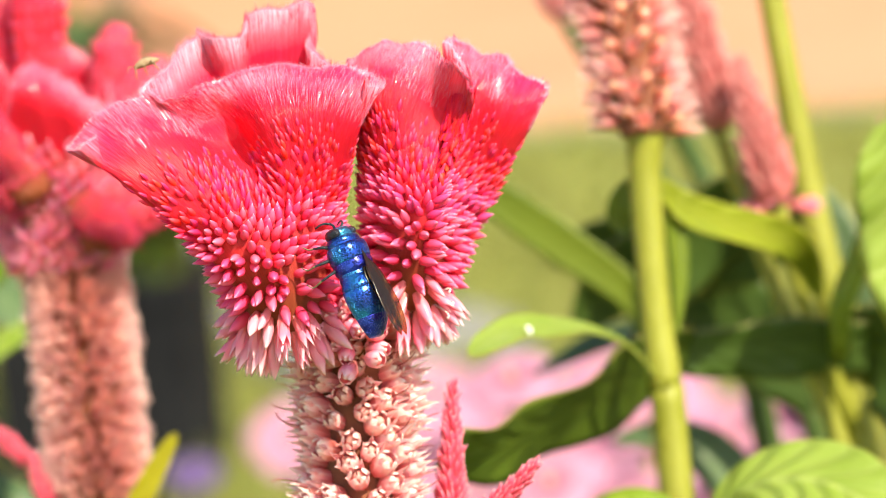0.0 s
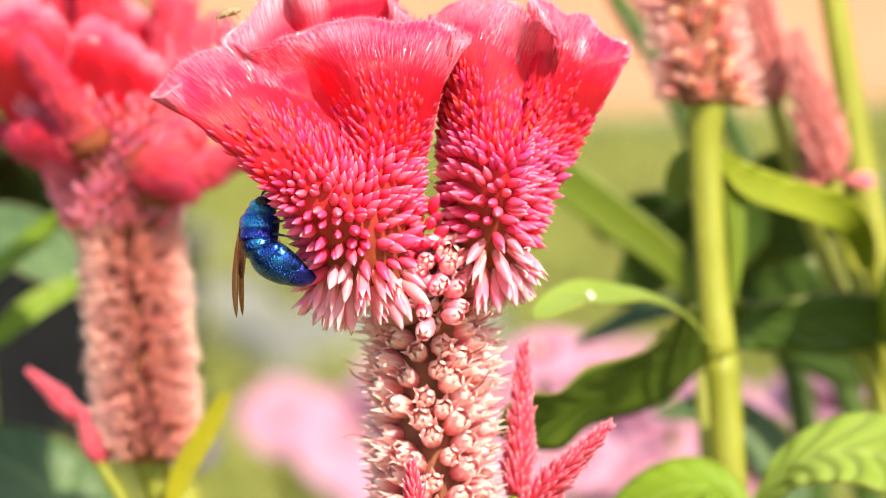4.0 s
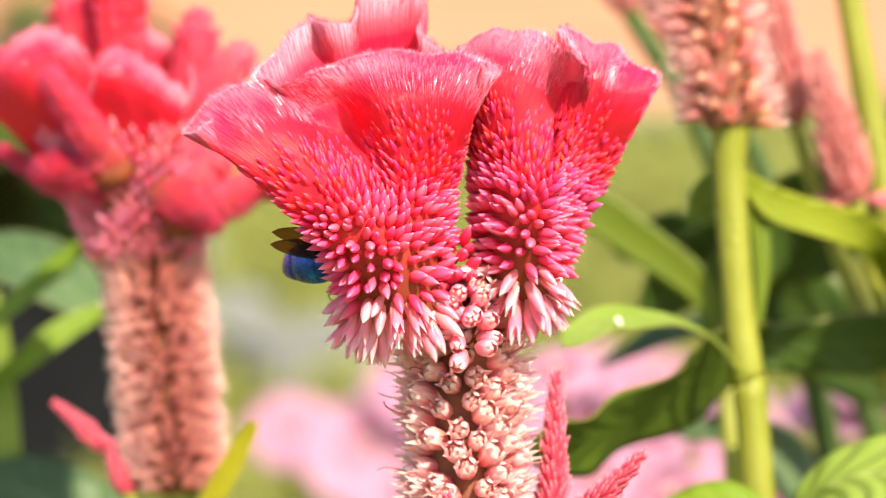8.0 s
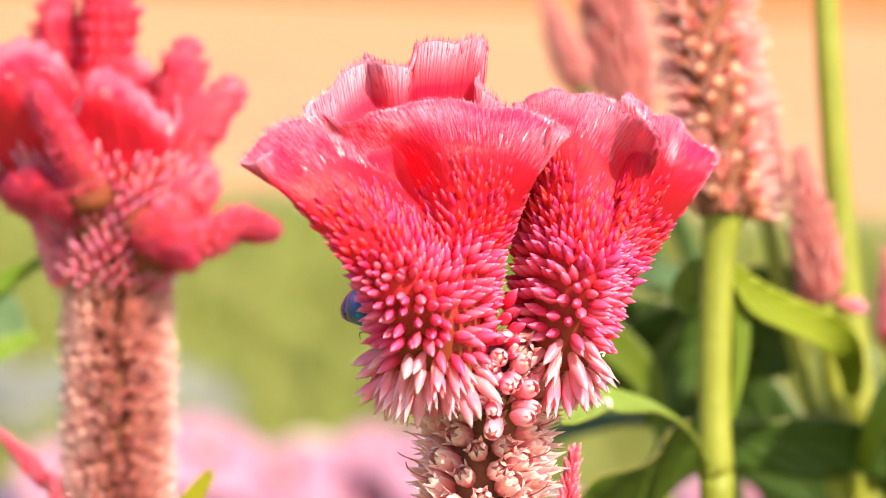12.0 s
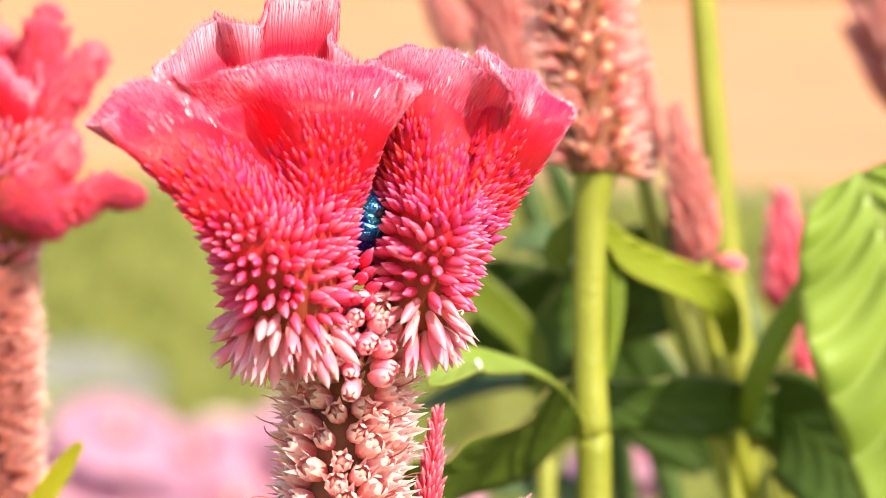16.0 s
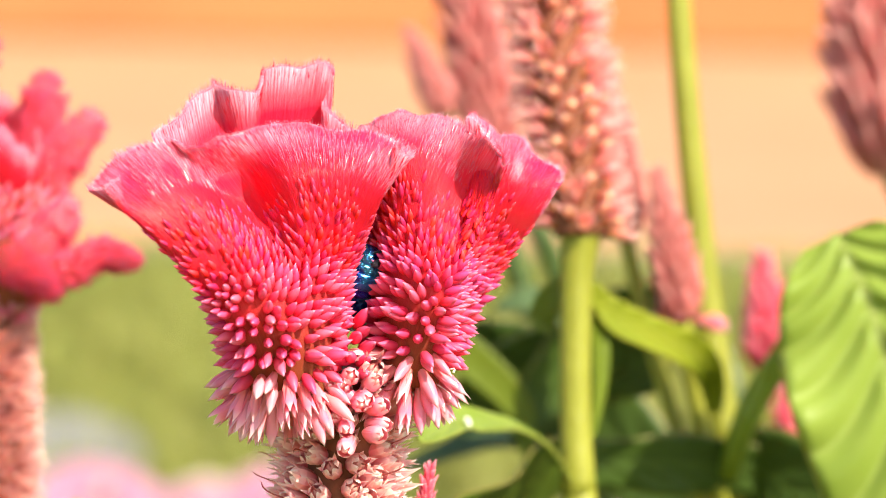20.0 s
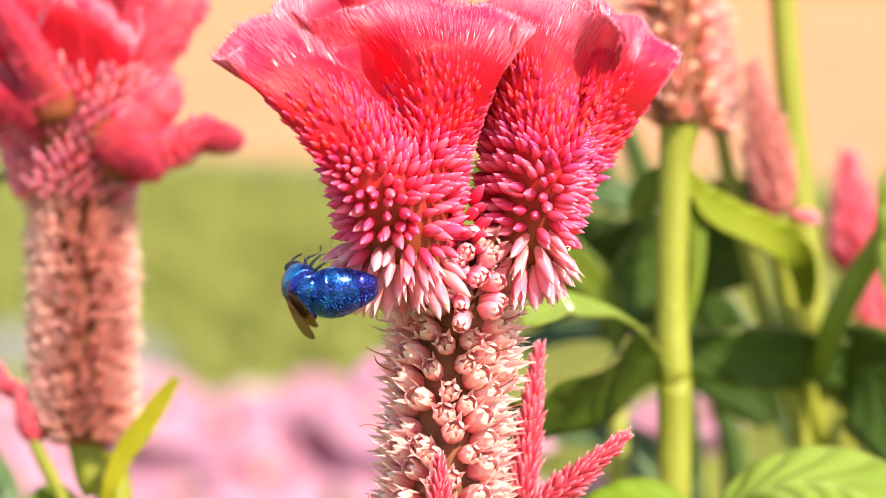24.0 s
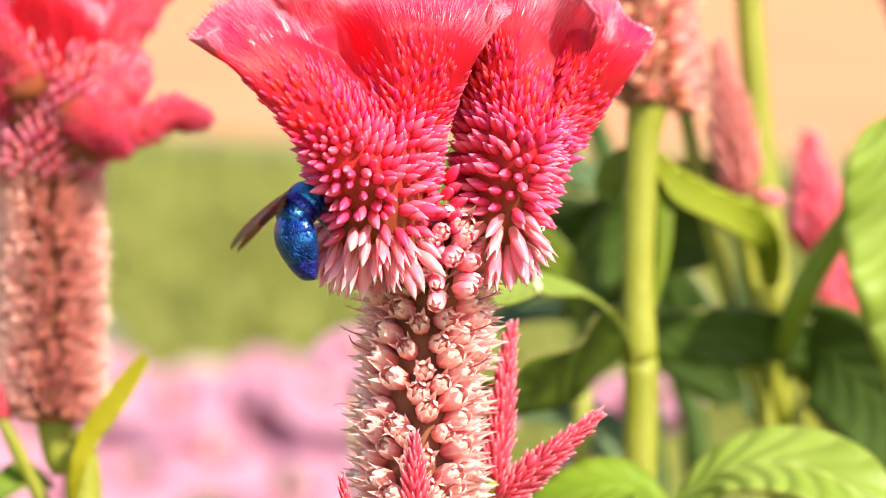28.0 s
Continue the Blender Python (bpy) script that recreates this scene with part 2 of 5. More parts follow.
def mesh_of(verts, faces, uv=None, mats=None, smooth=True, ids=None):
    me = bpy.data.meshes.new("m")
    me.from_pydata([tuple(v) for v in verts], [], [tuple(f) for f in faces])
    if uv is not None:
        layer = me.uv_layers.new(name="UVMap")
        loops = np.empty(len(me.loops), dtype=np.int32)
        me.loops.foreach_get("vertex_index", loops)
        layer.data.foreach_set("uv", np.asarray(uv, dtype=np.float32)[loops].ravel())
    for m in mats or ():
        me.materials.append(m)
    if ids is not None:
        me.polygons.foreach_set("material_index", np.asarray(ids, dtype=np.int32))
    me.polygons.foreach_set("use_smooth", [smooth] * len(me.polygons))
    me.update()
    return me


def part(name, geo, mats, parent, label="", kind="", ids=None, smooth=True):
    """Links verts, faces and uv (millimetres of the tilted frame) as one mesh under a thing or a part."""
    v, f, uv = geo
    base = BASES[parent.name]
    me = mesh_of((np.asarray(v, float) - base) / 1000, f, uv, mats if isinstance(mats, list) else [mats], smooth, ids)
    me.name = name
    ob = new(name, me)
    ob.parent = parent
    BASES[ob.name] = base
    return tagged(ob, label, kind=kind)


def piece(name, me, parent, m):
    """One more object on a shared mesh (metres), at the pose m in millimetres of the tilted frame."""
    ob = new(name, me)
    ob.parent = parent
    base = Vector(BASES[parent.name])
    ob.matrix_basis = Matrix.Translation((m.translation - base) / 1000) @ m.to_3x3().to_4x4()
    return ob


def joined(geos):
    vs, fs, us, n = [], [], [], 0
    for v, f, u in geos:
        v = np.asarray(v, float)
        vs.append(v), us.append(np.asarray(u, float))
        fs.extend([tuple(k + n for k in face) for face in f])
        n += len(v)
    return np.concatenate(vs), fs, np.concatenate(us)


def moved(geo, m):
    v, f, u = geo
    a = np.array(m)
    return np.asarray(v, float) @ a[:3, :3].T + a[:3, 3], f, u


def curve(points, n):
    """A smooth line through points (Catmull-Rom), n places."""
    p = np.asarray(points, float)
    p = np.concatenate([[2 * p[0] - p[1]], p, [2 * p[-1] - p[-2]]])
    out = []
    for s in np.linspace(0, len(p) - 3 - 1e-9, n):
        k = int(s)
        t = s - k
        a, b, c, d = p[k:k + 4]
        out.append(0.5 * (2 * b + (c - a) * t + (2 * a - 5 * b + 4 * c - d) * t * t + (3 * b - a - 3 * c + d) * t ** 3))
    return np.array(out)


def ring_curve(points, n):
    """A smooth closed line through points."""
    p = np.asarray(points, float)
    k0 = len(p)
    out = []
    for s in np.linspace(0, k0, n, endpoint=False):
        k = int(s)
        t = s - k
        a, b, c, d = (p[(k + j) % k0] for j in (-1, 0, 1, 2))
        out.append(0.5 * (2 * b + (c - a) * t + (2 * a - 5 * b + 4 * c - d) * t * t + (3 * b - a - 3 * c + d) * t ** 3))
    return np.array(out)


def unit(v):
    return v / (np.linalg.norm(v, axis=-1, keepdims=True) + 1e-12)


def tube(points, radii, seg=14, n=None, rib=0.0):
    line = curve(points, n) if n else np.asarray(points, float)
    k = len(line)
    r = np.interp(np.linspace(0, 1, k), np.linspace(0, 1, len(radii)), radii)
    tang = unit(np.gradient(line, axis=0))
    side = unit(np.cross(tang, [0.03, 1.0, 0.02]))
    other = np.cross(tang, side)
    a = np.linspace(0, 2 * np.pi, seg, endpoint=False)
    rr = 1 + rib * np.cos(a * 5)
    v = (line[:, None] + r[:, None, None] * rr[None, :, None] * (np.cos(a)[None, :, None] * side[:, None] + np.sin(a)[None, :, None] * other[:, None])).reshape(-1, 3)
    f = [(i * seg + j, i * seg + (j + 1) % seg, (i + 1) * seg + (j + 1) % seg, (i + 1) * seg + j) for i in range(k - 1) for j in range(seg)]
    f.append(tuple(range(seg - 1, -1, -1)))
    f.append(tuple((k - 1) * seg + j for j in range(seg)))
    uv = np.stack([np.repeat(np.linspace(0, 1, k), seg), np.tile(np.linspace(0, 1, seg), k)], 1)
    return v, f, uv


def pod(length, width, seg=6, rings=((0, 0.45), (0.22, 0.95), (0.5, 1.0), (0.78, 0.6), (0.93, 0.22))):
    """A pointed bud along +z."""
    v, uv = [], []
    for t, r in rings:
        for j in range(seg):
            a = 2 * math.pi * j / seg
            v.append((math.cos(a) * r * width / 2, math.sin(a) * r * width / 2, t * length))
            uv.append((t, j / seg))
    v.append((0, 0, length)), uv.append((1, 0.5))
    n = len(rings)
    f = [(i * seg + j, i * seg + (j + 1) % seg, (i + 1) * seg + (j + 1) % seg, (i + 1) * seg + j) for i in range(n - 1) for j in range(seg)]
    f += [((n - 1) * seg + j, (n - 1) * seg + (j + 1) % seg, n * seg) for j in range(seg)]
    return np.array(v), f, np.array(uv)


def tepals(length, width, spread, count=5, twist=0.0):
    """A star of pointed, keeled tepals round +z."""
    geos = []
    for k in range(count):
        a = 2 * math.pi * k / count + twist
        rows = []
        for t, w in ((0, 0.5), (0.35, 1.0), (0.7, 0.75), (1.0, 0.0)):
            out = spread * (0.25 + t ** 1.5) * length * 0.5
            z = t * length
            if w:
                rows += [(out, -w * width / 2, z), (out + 0.22 * width, 0, z), (out, w * width / 2, z)]
            else:
                rows += [(out * 0.96, 0, z)]
        v = np.array(rows)
        c, s = math.cos(a), math.sin(a)
        v = v @ np.array([[c, s, 0], [-s, c, 0], [0, 0, 1]])
        f = [(0, 1, 4, 3), (1, 2, 5, 4), (3, 4, 7, 6), (4, 5, 8, 7), (6, 7, 9), (7, 8, 9)]
        uv = np.array([(0, 0), (0, 0.5), (0, 1), (0.35, 0), (0.35, 0.5), (0.35, 1), (0.7, 0), (0.7, 0.5), (0.7, 1), (1, 0.5)])
        geos.append((v, f, uv))
    return joined(geos)


def cup(length, width, radius, count=5):
    """Papery tepals that close like a tulip round a capsule."""
    geos = []
    for k in range(count):
        a = 2 * math.pi * k / count
        rows = []
        for t, w, r in ((0, 0.5, 0.42), (0.3, 0.95, 0.84), (0.62, 1.0, 1.0), (0.84, 0.74, 0.88), (1.0, 0.05, 0.56)):
            rows += [(radius * r * 0.84, -w * width / 2, t * length), (radius * r * 1.14, 0, t * length), (radius * r * 0.84, w * width / 2, t * length)]
        c, s = math.cos(a), math.sin(a)
        v = np.array(rows) @ np.array([[c, s, 0], [-s, c, 0], [0, 0, 1]])
        f = [(3 * i + j, 3 * i + j + 1, 3 * i + j + 4, 3 * i + j + 3) for i in range(4) for j in range(2)]
        geos.append((v, f, np.array([(t, j / 2) for t in (0, 0.3, 0.62, 0.84, 1.0) for j in range(3)])))
    return joined(geos)


def towards(place, direction, roll=0.0, size=1.0):
    """A pose whose +z points in a direction."""
    q = Vector(direction).to_track_quat("Z", "Y").to_matrix().to_4x4()
    return Matrix.Translation(place) @ q @ Matrix.Rotation(roll, 4, "Z") @ Matrix.Diagonal((size, size, size, 1))


def hairs(places, directions, lengths, width):
    """Many thin three-sided hairs in one mesh."""
    p, d = np.asarray(places, float), unit(np.asarray(directions, float))
    n = len(p)
    s = unit(np.cross(d, np.random.randn(n, 3)))
    o = np.cross(d, s)
    w = (np.asarray(width) * np.ones(n))[:, None] / 2
    v = np.stack([p + s * w, p - 0.5 * s * w + 0.87 * o * w, p - 0.5 * s * w - 0.87 * o * w, p + d * np.asarray(lengths)[:, None]], 1).reshape(-1, 3)
    k = np.arange(n) * 4
    f = np.concatenate([np.stack([k, k + 1, k + 3], 1), np.stack([k + 1, k + 2, k + 3], 1), np.stack([k + 2, k, k + 3], 1)])
    uv = np.tile([[0.1, 0], [0.1, 0.5], [0.1, 1], [1, 0.5]], (n, 1))
    return v, f.tolist(), uv


def blade(line, width, normal, n=22, m=9, cup=0.15, wave=0.0, thick=0.35, tip=1.3, quilt=0.0, base=0.12):
    """A leaf: a midrib through points, a width, the side that it shows, with a real thickness."""
    mid = curve(line, n)
    tang = unit(np.gradient(mid, axis=0))
    nor = np.asarray(normal, float)
    nor = nor if nor.ndim == 2 else np.tile(nor, (2, 1))
    nrm = unit(np.stack([np.interp(np.linspace(0, 1, n), np.linspace(0, 1, len(nor)), nor[:, k]) for k in range(3)], 1))
    side = unit(np.cross(tang, nrm))
    nrm = unit(np.cross(side, tang))
    t = np.linspace(0, 1, n)
    prof = np.clip(base + (1 - base) * np.sin(np.pi * np.clip(t, 0, 1) ** (1 / tip)) ** 0.8, 0, 1)
    prof[0] = base * 0.5
    prof[-1] = 0.01
    c = np.linspace(-1, 1, m)
    half = (width / 2 * prof)[:, None] * c[None, :]
    lift = cup * (width / 2 * prof)[:, None] * (c ** 2)[None, :] + wave * np.sin(t * 17)[:, None] * (c ** 3)[None, :] * prof[:, None] * width / 2
    lift = lift + quilt * prof[:, None] * np.abs(np.sin((t[:, None] * 8 - np.abs(c)[None, :] * 3.0 + (c ** 2)[None, :] * 1.5) * np.pi)) * (np.abs(c) < 0.95)[None, :] * (np.abs(c) > 0.05)[None, :]
    top = mid[:, None] + half[..., None] * side[:, None] + lift[..., None] * nrm[:, None]
    low = top - thick * nrm[:, None]
    v = np.concatenate([top.reshape(-1, 3), low.reshape(-1, 3)])
    uv = np.stack([np.repeat(t, m), np.tile((c + 1) / 2, n)], 1)
    uv = np.concatenate([uv, uv])
    g = n * m
    f = [(i * m + j, i * m + j + 1, (i + 1) * m + j + 1, (i + 1) * m + j) for i in range(n - 1) for j in range(m - 1)]
    f += [tuple(k + g for k in face[::-1]) for face in f]
    edge = [i * m for i in range(n)] + [(n - 1) * m + j for j in range(1, m)] + [i * m + m - 1 for i in range(n - 2, -1, -1)] + list(range(m - 2, 0, -1))
    f += [(edge[k - 1], edge[k], edge[k] + g, edge[k - 1] + g) for k in range(len(edge))]
    return v, f, uv


def ground_z(x, y):
    """How far down the ground lies below a place of the tilted frame."""
    return (-450 + y * math.sin(radians(8))) / math.cos(radians(8))


# shared floret meshes, in metres
def shared(name, geos, mats, smooth=True):
    v, f, uv = joined(geos)
    ids, mesh_mats = [], []
    for k, (g, m) in enumerate(zip(geos, mats)):
        if m not in mesh_mats:
            mesh_mats.append(m)
        ids += [mesh_mats.index(m)] * len(g[1])
    me = mesh_of(v / 1000, f, uv, mesh_mats, smooth, ids)
    me.name = name
    return me


POINTED = ((0, 0.45), (0.22, 0.88), (0.45, 1.0), (0.70, 0.70), (0.89, 0.25))
BUD_GEO = pod(3.4, 1.32, 8, POINTED)
SLIM_GEO = pod(3.3, 1.12, 6, POINTED)
OPEN_GEO = joined([tepals(5.4, 1.35, 0.26), pod(4.4, 0.9, 6)])
OPEN2_GEO = pod(5.4, 1.6, 8, ((0, 0.35), (0.2, 0.72), (0.45, 1.0), (0.72, 0.76), (0.9, 0.3)))
SEED_GEO = joined([cup(4.7, 1.7, 1.28), tepals(6.0, 1.05, 0.46, 5, 0.6)])
EGG_GEO = pod(4.1, 1.75, 10, ((0, 0.4), (0.3, 0.92), (0.66, 1.0), (0.86, 0.84), (0.96, 0.5)))
STYLE_GEO = tube([(0.1, 0, 4.2), (0.0, 0.1, 6.0), (0.25, 0.2, 7.2), (0.75, 0.3, 7.7)], [0.10, 0.09, 0.08, 0.06], 4, 7)
BUD_MESH = shared("bud", [BUD_GEO], [BUD])
SLIM_MESH = shared("slim_bud", [SLIM_GEO], [SLIMBUD])
OPEN_MESH = shared("open_floret", [OPEN_GEO], [OPEN])
OPEN2_MESH = shared("open_floret", [OPEN2_GEO], [OPEN])
SEED_MESH = shared("seed_floret", [SEED_GEO, EGG_GEO], [HUSK, CAPSULE], smooth=False)
AMBER_MESH = shared("ripe_floret", [tepals(6.6, 0.8, 0.5, 5, 0.3), EGG_GEO], [HUSK, AMBERCAP], smooth=False)
FEATHER_MESH = shared("feathery_floret", [tepals(7.2, 0.9, 0.45, 6, 0.3), pod(3.6, 1.7, 8)], [HUSK, AMBERCAP])
STYLED_MESH = shared("styled_floret", [SEED_GEO, EGG_GEO, STYLE_GEO], [HUSK, CAPSULE, STYLE], smooth=False)


# ---- setting: ground, path and wall far behind ----
def sheet(name, x0, x1, y0, y1, z, mat, label, category, nx=2, ny=2):
    xs, ys = np.linspace(x0, x1, nx), np.linspace(y0, y1, ny)
    v = [(x, y, z) for y in ys for x in xs]
    f = [(j * nx + i, j * nx + i + 1, (j + 1) * nx + i + 1, (j + 1) * nx + i) for j in range(ny - 1) for i in range(nx - 1)]
    ob = new(name, mesh_of(v, f, None, [mat], False))
    return tagged(ob, label, category, kind="structure")


LAWN = plain("lawn", (0.15, 0.17, 0.045), (0.265, 0.27, 0.09), 0.9, 9, 0, 0.8, 0.02)
SAND = plain("sandy_clay", (0.46, 0.205, 0.12), (0.53, 0.25, 0.152), 0.9, 1.4, 0, 0.4, 0.01)
WALL = plain("terracotta_wall", (0.46, 0.155, 0.065), (0.52, 0.19, 0.08), 0.85, 1.2, 0, 0.3, 0.01)
sheet("ground", -300, 300, -20, 500, 0.0, LAWN, "olive green lawn in full sun", "lawn", 3, 3)
sheet("path", -300, 300, 4.45, 60, 0.004, SAND, "bare peach-coloured sandy ground beyond the lawn", "ground")
box = bmesh.new()
bmesh.ops.create_cube(box, size=1)
bmesh.ops.scale(box, vec=(80, 0.3, 3.2), verts=box.verts)
bmesh.ops.bevel(box, geom=box.edges[:], offset=0.03, segments=2, affect="EDGES")
bmesh.ops.translate(box, vec=(0, 13.4, 1.6), verts=box.verts)
wall_me = bpy.data.meshes.new("wall_north")
box.to_mesh(wall_me)
wall_me.materials.append(WALL)
tagged(new("wall_north", wall_me), "terracotta-coloured rendered garden wall", "wall", kind="structure")
kerb = bmesh.new()
bmesh.ops.create_cube(kerb, size=1)
bmesh.ops.scale(kerb, vec=(60, 0.10, 0.03), verts=kerb.verts)
bmesh.ops.bevel(kerb, geom=kerb.edges[:], offset=0.012, segments=2, affect="EDGES")
bmesh.ops.translate(kerb, vec=(0, 4.4, 0.015), verts=kerb.verts)
kerb_me = bpy.data.meshes.new("kerb")
kerb.to_mesh(kerb_me)
kerb_me.materials.append(plain("mossy_stone", (0.16, 0.19, 0.10), (0.30, 0.30, 0.18), 0.9, 8))
tagged(new("kerb", kerb_me), "low mossy stone kerb between lawn and sand", "kerb", kind="structure")


def tufts():
    """Blades of grass over the part of the lawn that shows."""
    rng = np.random.default_rng(4)
    n = 40000
    y = -0.6 + 4.9 * rng.random(n)
    x = (rng.random(n) - 0.5) * 4.4
    clump = np.array([noise.noise(Vector((a * 5, b * 5, 0))) for a, b in zip(x, y)])
    h = 0.03 + 0.04 * rng.random(n) + 0.025 * clump
    d = np.stack([rng.normal(0, 0.45, n), rng.normal(0, 0.45, n), np.ones(n)], 1)
    v, f, uv = hairs(np.stack([x, y, np.zeros(n)], 1), d, h, 0.014)
    ob = new("grass", mesh_of(v, f, uv, [GRASS], False))
    tagged(ob, "yellowish green mown grass", "grass", kind="stuff")


GRASS = petal("grass_blade", [(0.0, (0.17, 0.21, 0.04)), (1.0, (0.41, 0.42, 0.125))], 0.6, 0.35, sheen=0.0)
tufts()


# ---- the comb flower ----
def lobe_surface(base, radii, rim, power, bulge, nt, nh, roll=1.4):
    """A flattened cup from a small round base to a ruffled rim that rolls inward. Returns points (nt, nh) and their outward and upward ways."""
    belly = ring_curve([(r[3], 0, 0) for r in rim], nt)[:, 0]
    c = ring_curve([r[:3] for r in rim], nt)
    mid = c.mean(0)
    a = np.unwrap(np.arctan2((c - mid)[:, 1] * 1.6, (c - mid)[:, 0]))
    a = np.linspace(a[0], a[0] + (2 * np.pi if a[-1] > a[0] else -2 * np.pi), nt, endpoint=False)
    b = np.array(base) + np.stack([radii[0] * np.cos(a), radii[1] * np.sin(a), 0 * a], 1)
    h = np.linspace(0, 1, nh)
    power = power[0] + (power[1] - power[0]) * (0.5 + 0.5 * np.cos(a))
    lat = h[None] ** power[:, None]
    p = np.empty((nt, nh, 3))
    p[:, :, 0] = b[:, None, 0] + (c - b)[:, None, 0] * lat
    wave = np.fft.rfft(c[:, 1])
    wave[3:] = 0
    broad = np.fft.irfft(wave, nt)
    p[:, :, 1] = b[:, None, 1] + (broad - b[:, 1])[:, None] * (np.sin(np.pi / 2 * h) ** 1.5)[None] + (c[:, 1] - broad)[:, None] * (h ** 3)[None]
    p[:, :, 2] = b[:, None, 2] + (c - b)[:, None, 2] * h[None]
    out = np.stack([np.cos(a), np.sin(a), 0 * a], 1)
    p += out[:, None] * (bulge * np.sin(np.pi * h) ** 1.0)[None, :, None] * np.array([0.05, 1.0, 0])
    p[:, :, 1] -= belly[:, None] * (np.sin(np.pi * h ** 3.4) ** 1.1)[None]
    # furrows that run up to the rim
    fur = np.sin(a * 9 + 0.7)[:, None] * 0.16 + np.sin(a * 21 + 1)[:, None] * 0.06
    p += out[:, None] * (fur * (h ** 2)[None])[..., None]
    # a softly ruffled lip
    lip = (h ** 7)[None]
    p[:, :, 2] += (0.22 * np.sin(a * 13 + 0.4) + 0.14 * np.sin(a * 23 + 2))[:, None] * lip
    p += out[:, None] * ((0.22 * np.sin(a * 11 + 1.1) + 0.12 * np.sin(a * 19))[:, None] * lip)[..., None]
    # the lip rolls over towards the inside of the cup
    flat = unit(np.cross(np.roll(c, -2, 0) - np.roll(c, 2, 0), [0, 0, 1.0]))
    flat *= np.sign((flat * out).sum(-1).mean())
    over = np.clip((h - 0.72) / 0.28, 0, 1) ** 2.0
    p -= flat[:, None] * (roll * over)[None, :, None]
    up = unit(np.gradient(p, axis=1))
    around = unit(np.roll(p, -1, 0) - np.roll(p, 1, 0))
    nrm = unit(np.cross(around, up))
    nrm *= np.sign((nrm * out[:, None]).sum(-1).mean())
    return p, nrm, up, a, h


def comb(parent, base, radii, rim, power, bulge, count, fuzz, seed, skirt=0.13, top=0.78, roll=1.4):
    """One lobe of the comb: flesh, spaced buds that shrink to scales upwards, velvet fuzz towards the rim, a skirt of open florets."""
    rng = np.random.default_rng(seed)
    np.random.seed(seed)
    nt, nh = 168, 40
    p, nrm, up, a, h = lobe_surface(base, radii, rim, power, bulge, nt, nh, roll)
    v = list(p.reshape(-1, 3))
    uv = [(hh, t / nt) for t in range(nt) for hh in h]
    f = [(t * nh + k, ((t + 1) % nt) * nh + k, ((t + 1) % nt) * nh + k + 1, t * nh + k + 1) for t in range(nt) for k in range(nh - 1)]
    # the inner side of the cup
    axis = p.mean(0)
    levels = [(1.0, 0.0), (0.93, 0.02), (0.8, 0.06), (0.62, 0.5)]
    start = len(v)
    for hh, inset in levels:
        k = min(nh - 1, int(hh * (nh - 1)))
        ring = p[:, k] - nrm[:, k] * 0.35
        for t in range(nt):
            q = ring[t] * (1 - inset * 0.5) + axis[k] * inset * 0.5
            v.append(q), uv.append((hh, t / nt))
    n2 = len(levels)
    f += [(t * nh + nh - 1, ((t + 1) % nt) * nh + nh - 1, start + (t + 1) % nt, start + t) for t in range(nt)]
    f += [(start + i * nt + t, start + i * nt + (t + 1) % nt, start + (i + 1) * nt + (t + 1) % nt, start + (i + 1) * nt + t) for i in range(n2 - 1) for t in range(nt)]
    v.append(axis[int(0.5 * nh)]), uv.append((0.4, 0.5))
    f += [(start + (n2 - 1) * nt + t, start + (n2 - 1) * nt + (t + 1) % nt, len(v) - 1) for t in range(nt)]
    v.append(axis[0] - np.array([0, 0, 0.5])), uv.append((0, 0.5))
    f += [(((t + 1) % nt) * nh, t * nh, len(v) - 1) for t in range(nt)]
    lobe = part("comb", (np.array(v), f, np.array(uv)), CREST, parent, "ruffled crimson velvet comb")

    # velvet: fine hairs that lie along the flesh towards the rim
    def at(ti, hi):
        k = np.clip((hi * (nh - 1)).astype(int), 0, nh - 2)
        w = (hi * (nh - 1) - k)[:, None]
        t = ti.astype(int) % nt
        t2, wt = (t + 1) % nt, (ti - ti.astype(int))[:, None]
        return [(x[t, k] * (1 - w) + x[t, k + 1] * w) * (1 - wt) + (x[t2, k] * (1 - w) + x[t2, k + 1] * w) * wt for x in (p, nrm, up)]

    n = fuzz // 2
    hi = 0.50 + 0.40 * rng.random(n) ** 0.7
    q, nn, uu = at(rng.random(n) * nt, hi)
    d = uu + nn * (0.10 * (1 - hi))[:, None] + rng.normal(0, 0.04, (n, 3))
    g1 = hairs(q - nn * 0.06, d, 1.0 + 0.8 * rng.random(n), 0.04 + 0.14 * (1 - hi))
    n = fuzz // 3
    q, nn, uu = at(rng.random(n) * nt, np.full(n, 0.99))
    g2 = hairs(q - nn * 0.3 * rng.random((n, 1)), uu + nn * 0.15 + rng.normal(0, 0.14, (n, 3)), 0.35 + 0.55 * rng.random(n), 0.07)
    # the inner side carries fuzz too
    n = fuzz // 10
    hi = 0.70 + 0.28 * rng.random(n)
    q, nn, uu = at(rng.random(n) * nt, hi)
    g3 = hairs(q - nn * 0.36, uu - nn * 0.06 + rng.normal(0, 0.05, (n, 3)), 1.0 + 0.6 * rng.random(n), 0.09)
    part("fuzz", joined([g1, g3]), FUZZ, lobe, "fine silky pink hairs", "stuff", smooth=False)
    # rim hairs, the highlight coloured into their tips
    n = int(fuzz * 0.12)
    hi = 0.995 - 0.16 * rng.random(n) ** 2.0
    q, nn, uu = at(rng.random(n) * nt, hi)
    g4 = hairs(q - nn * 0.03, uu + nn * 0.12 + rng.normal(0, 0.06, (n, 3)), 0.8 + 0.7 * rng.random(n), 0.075)
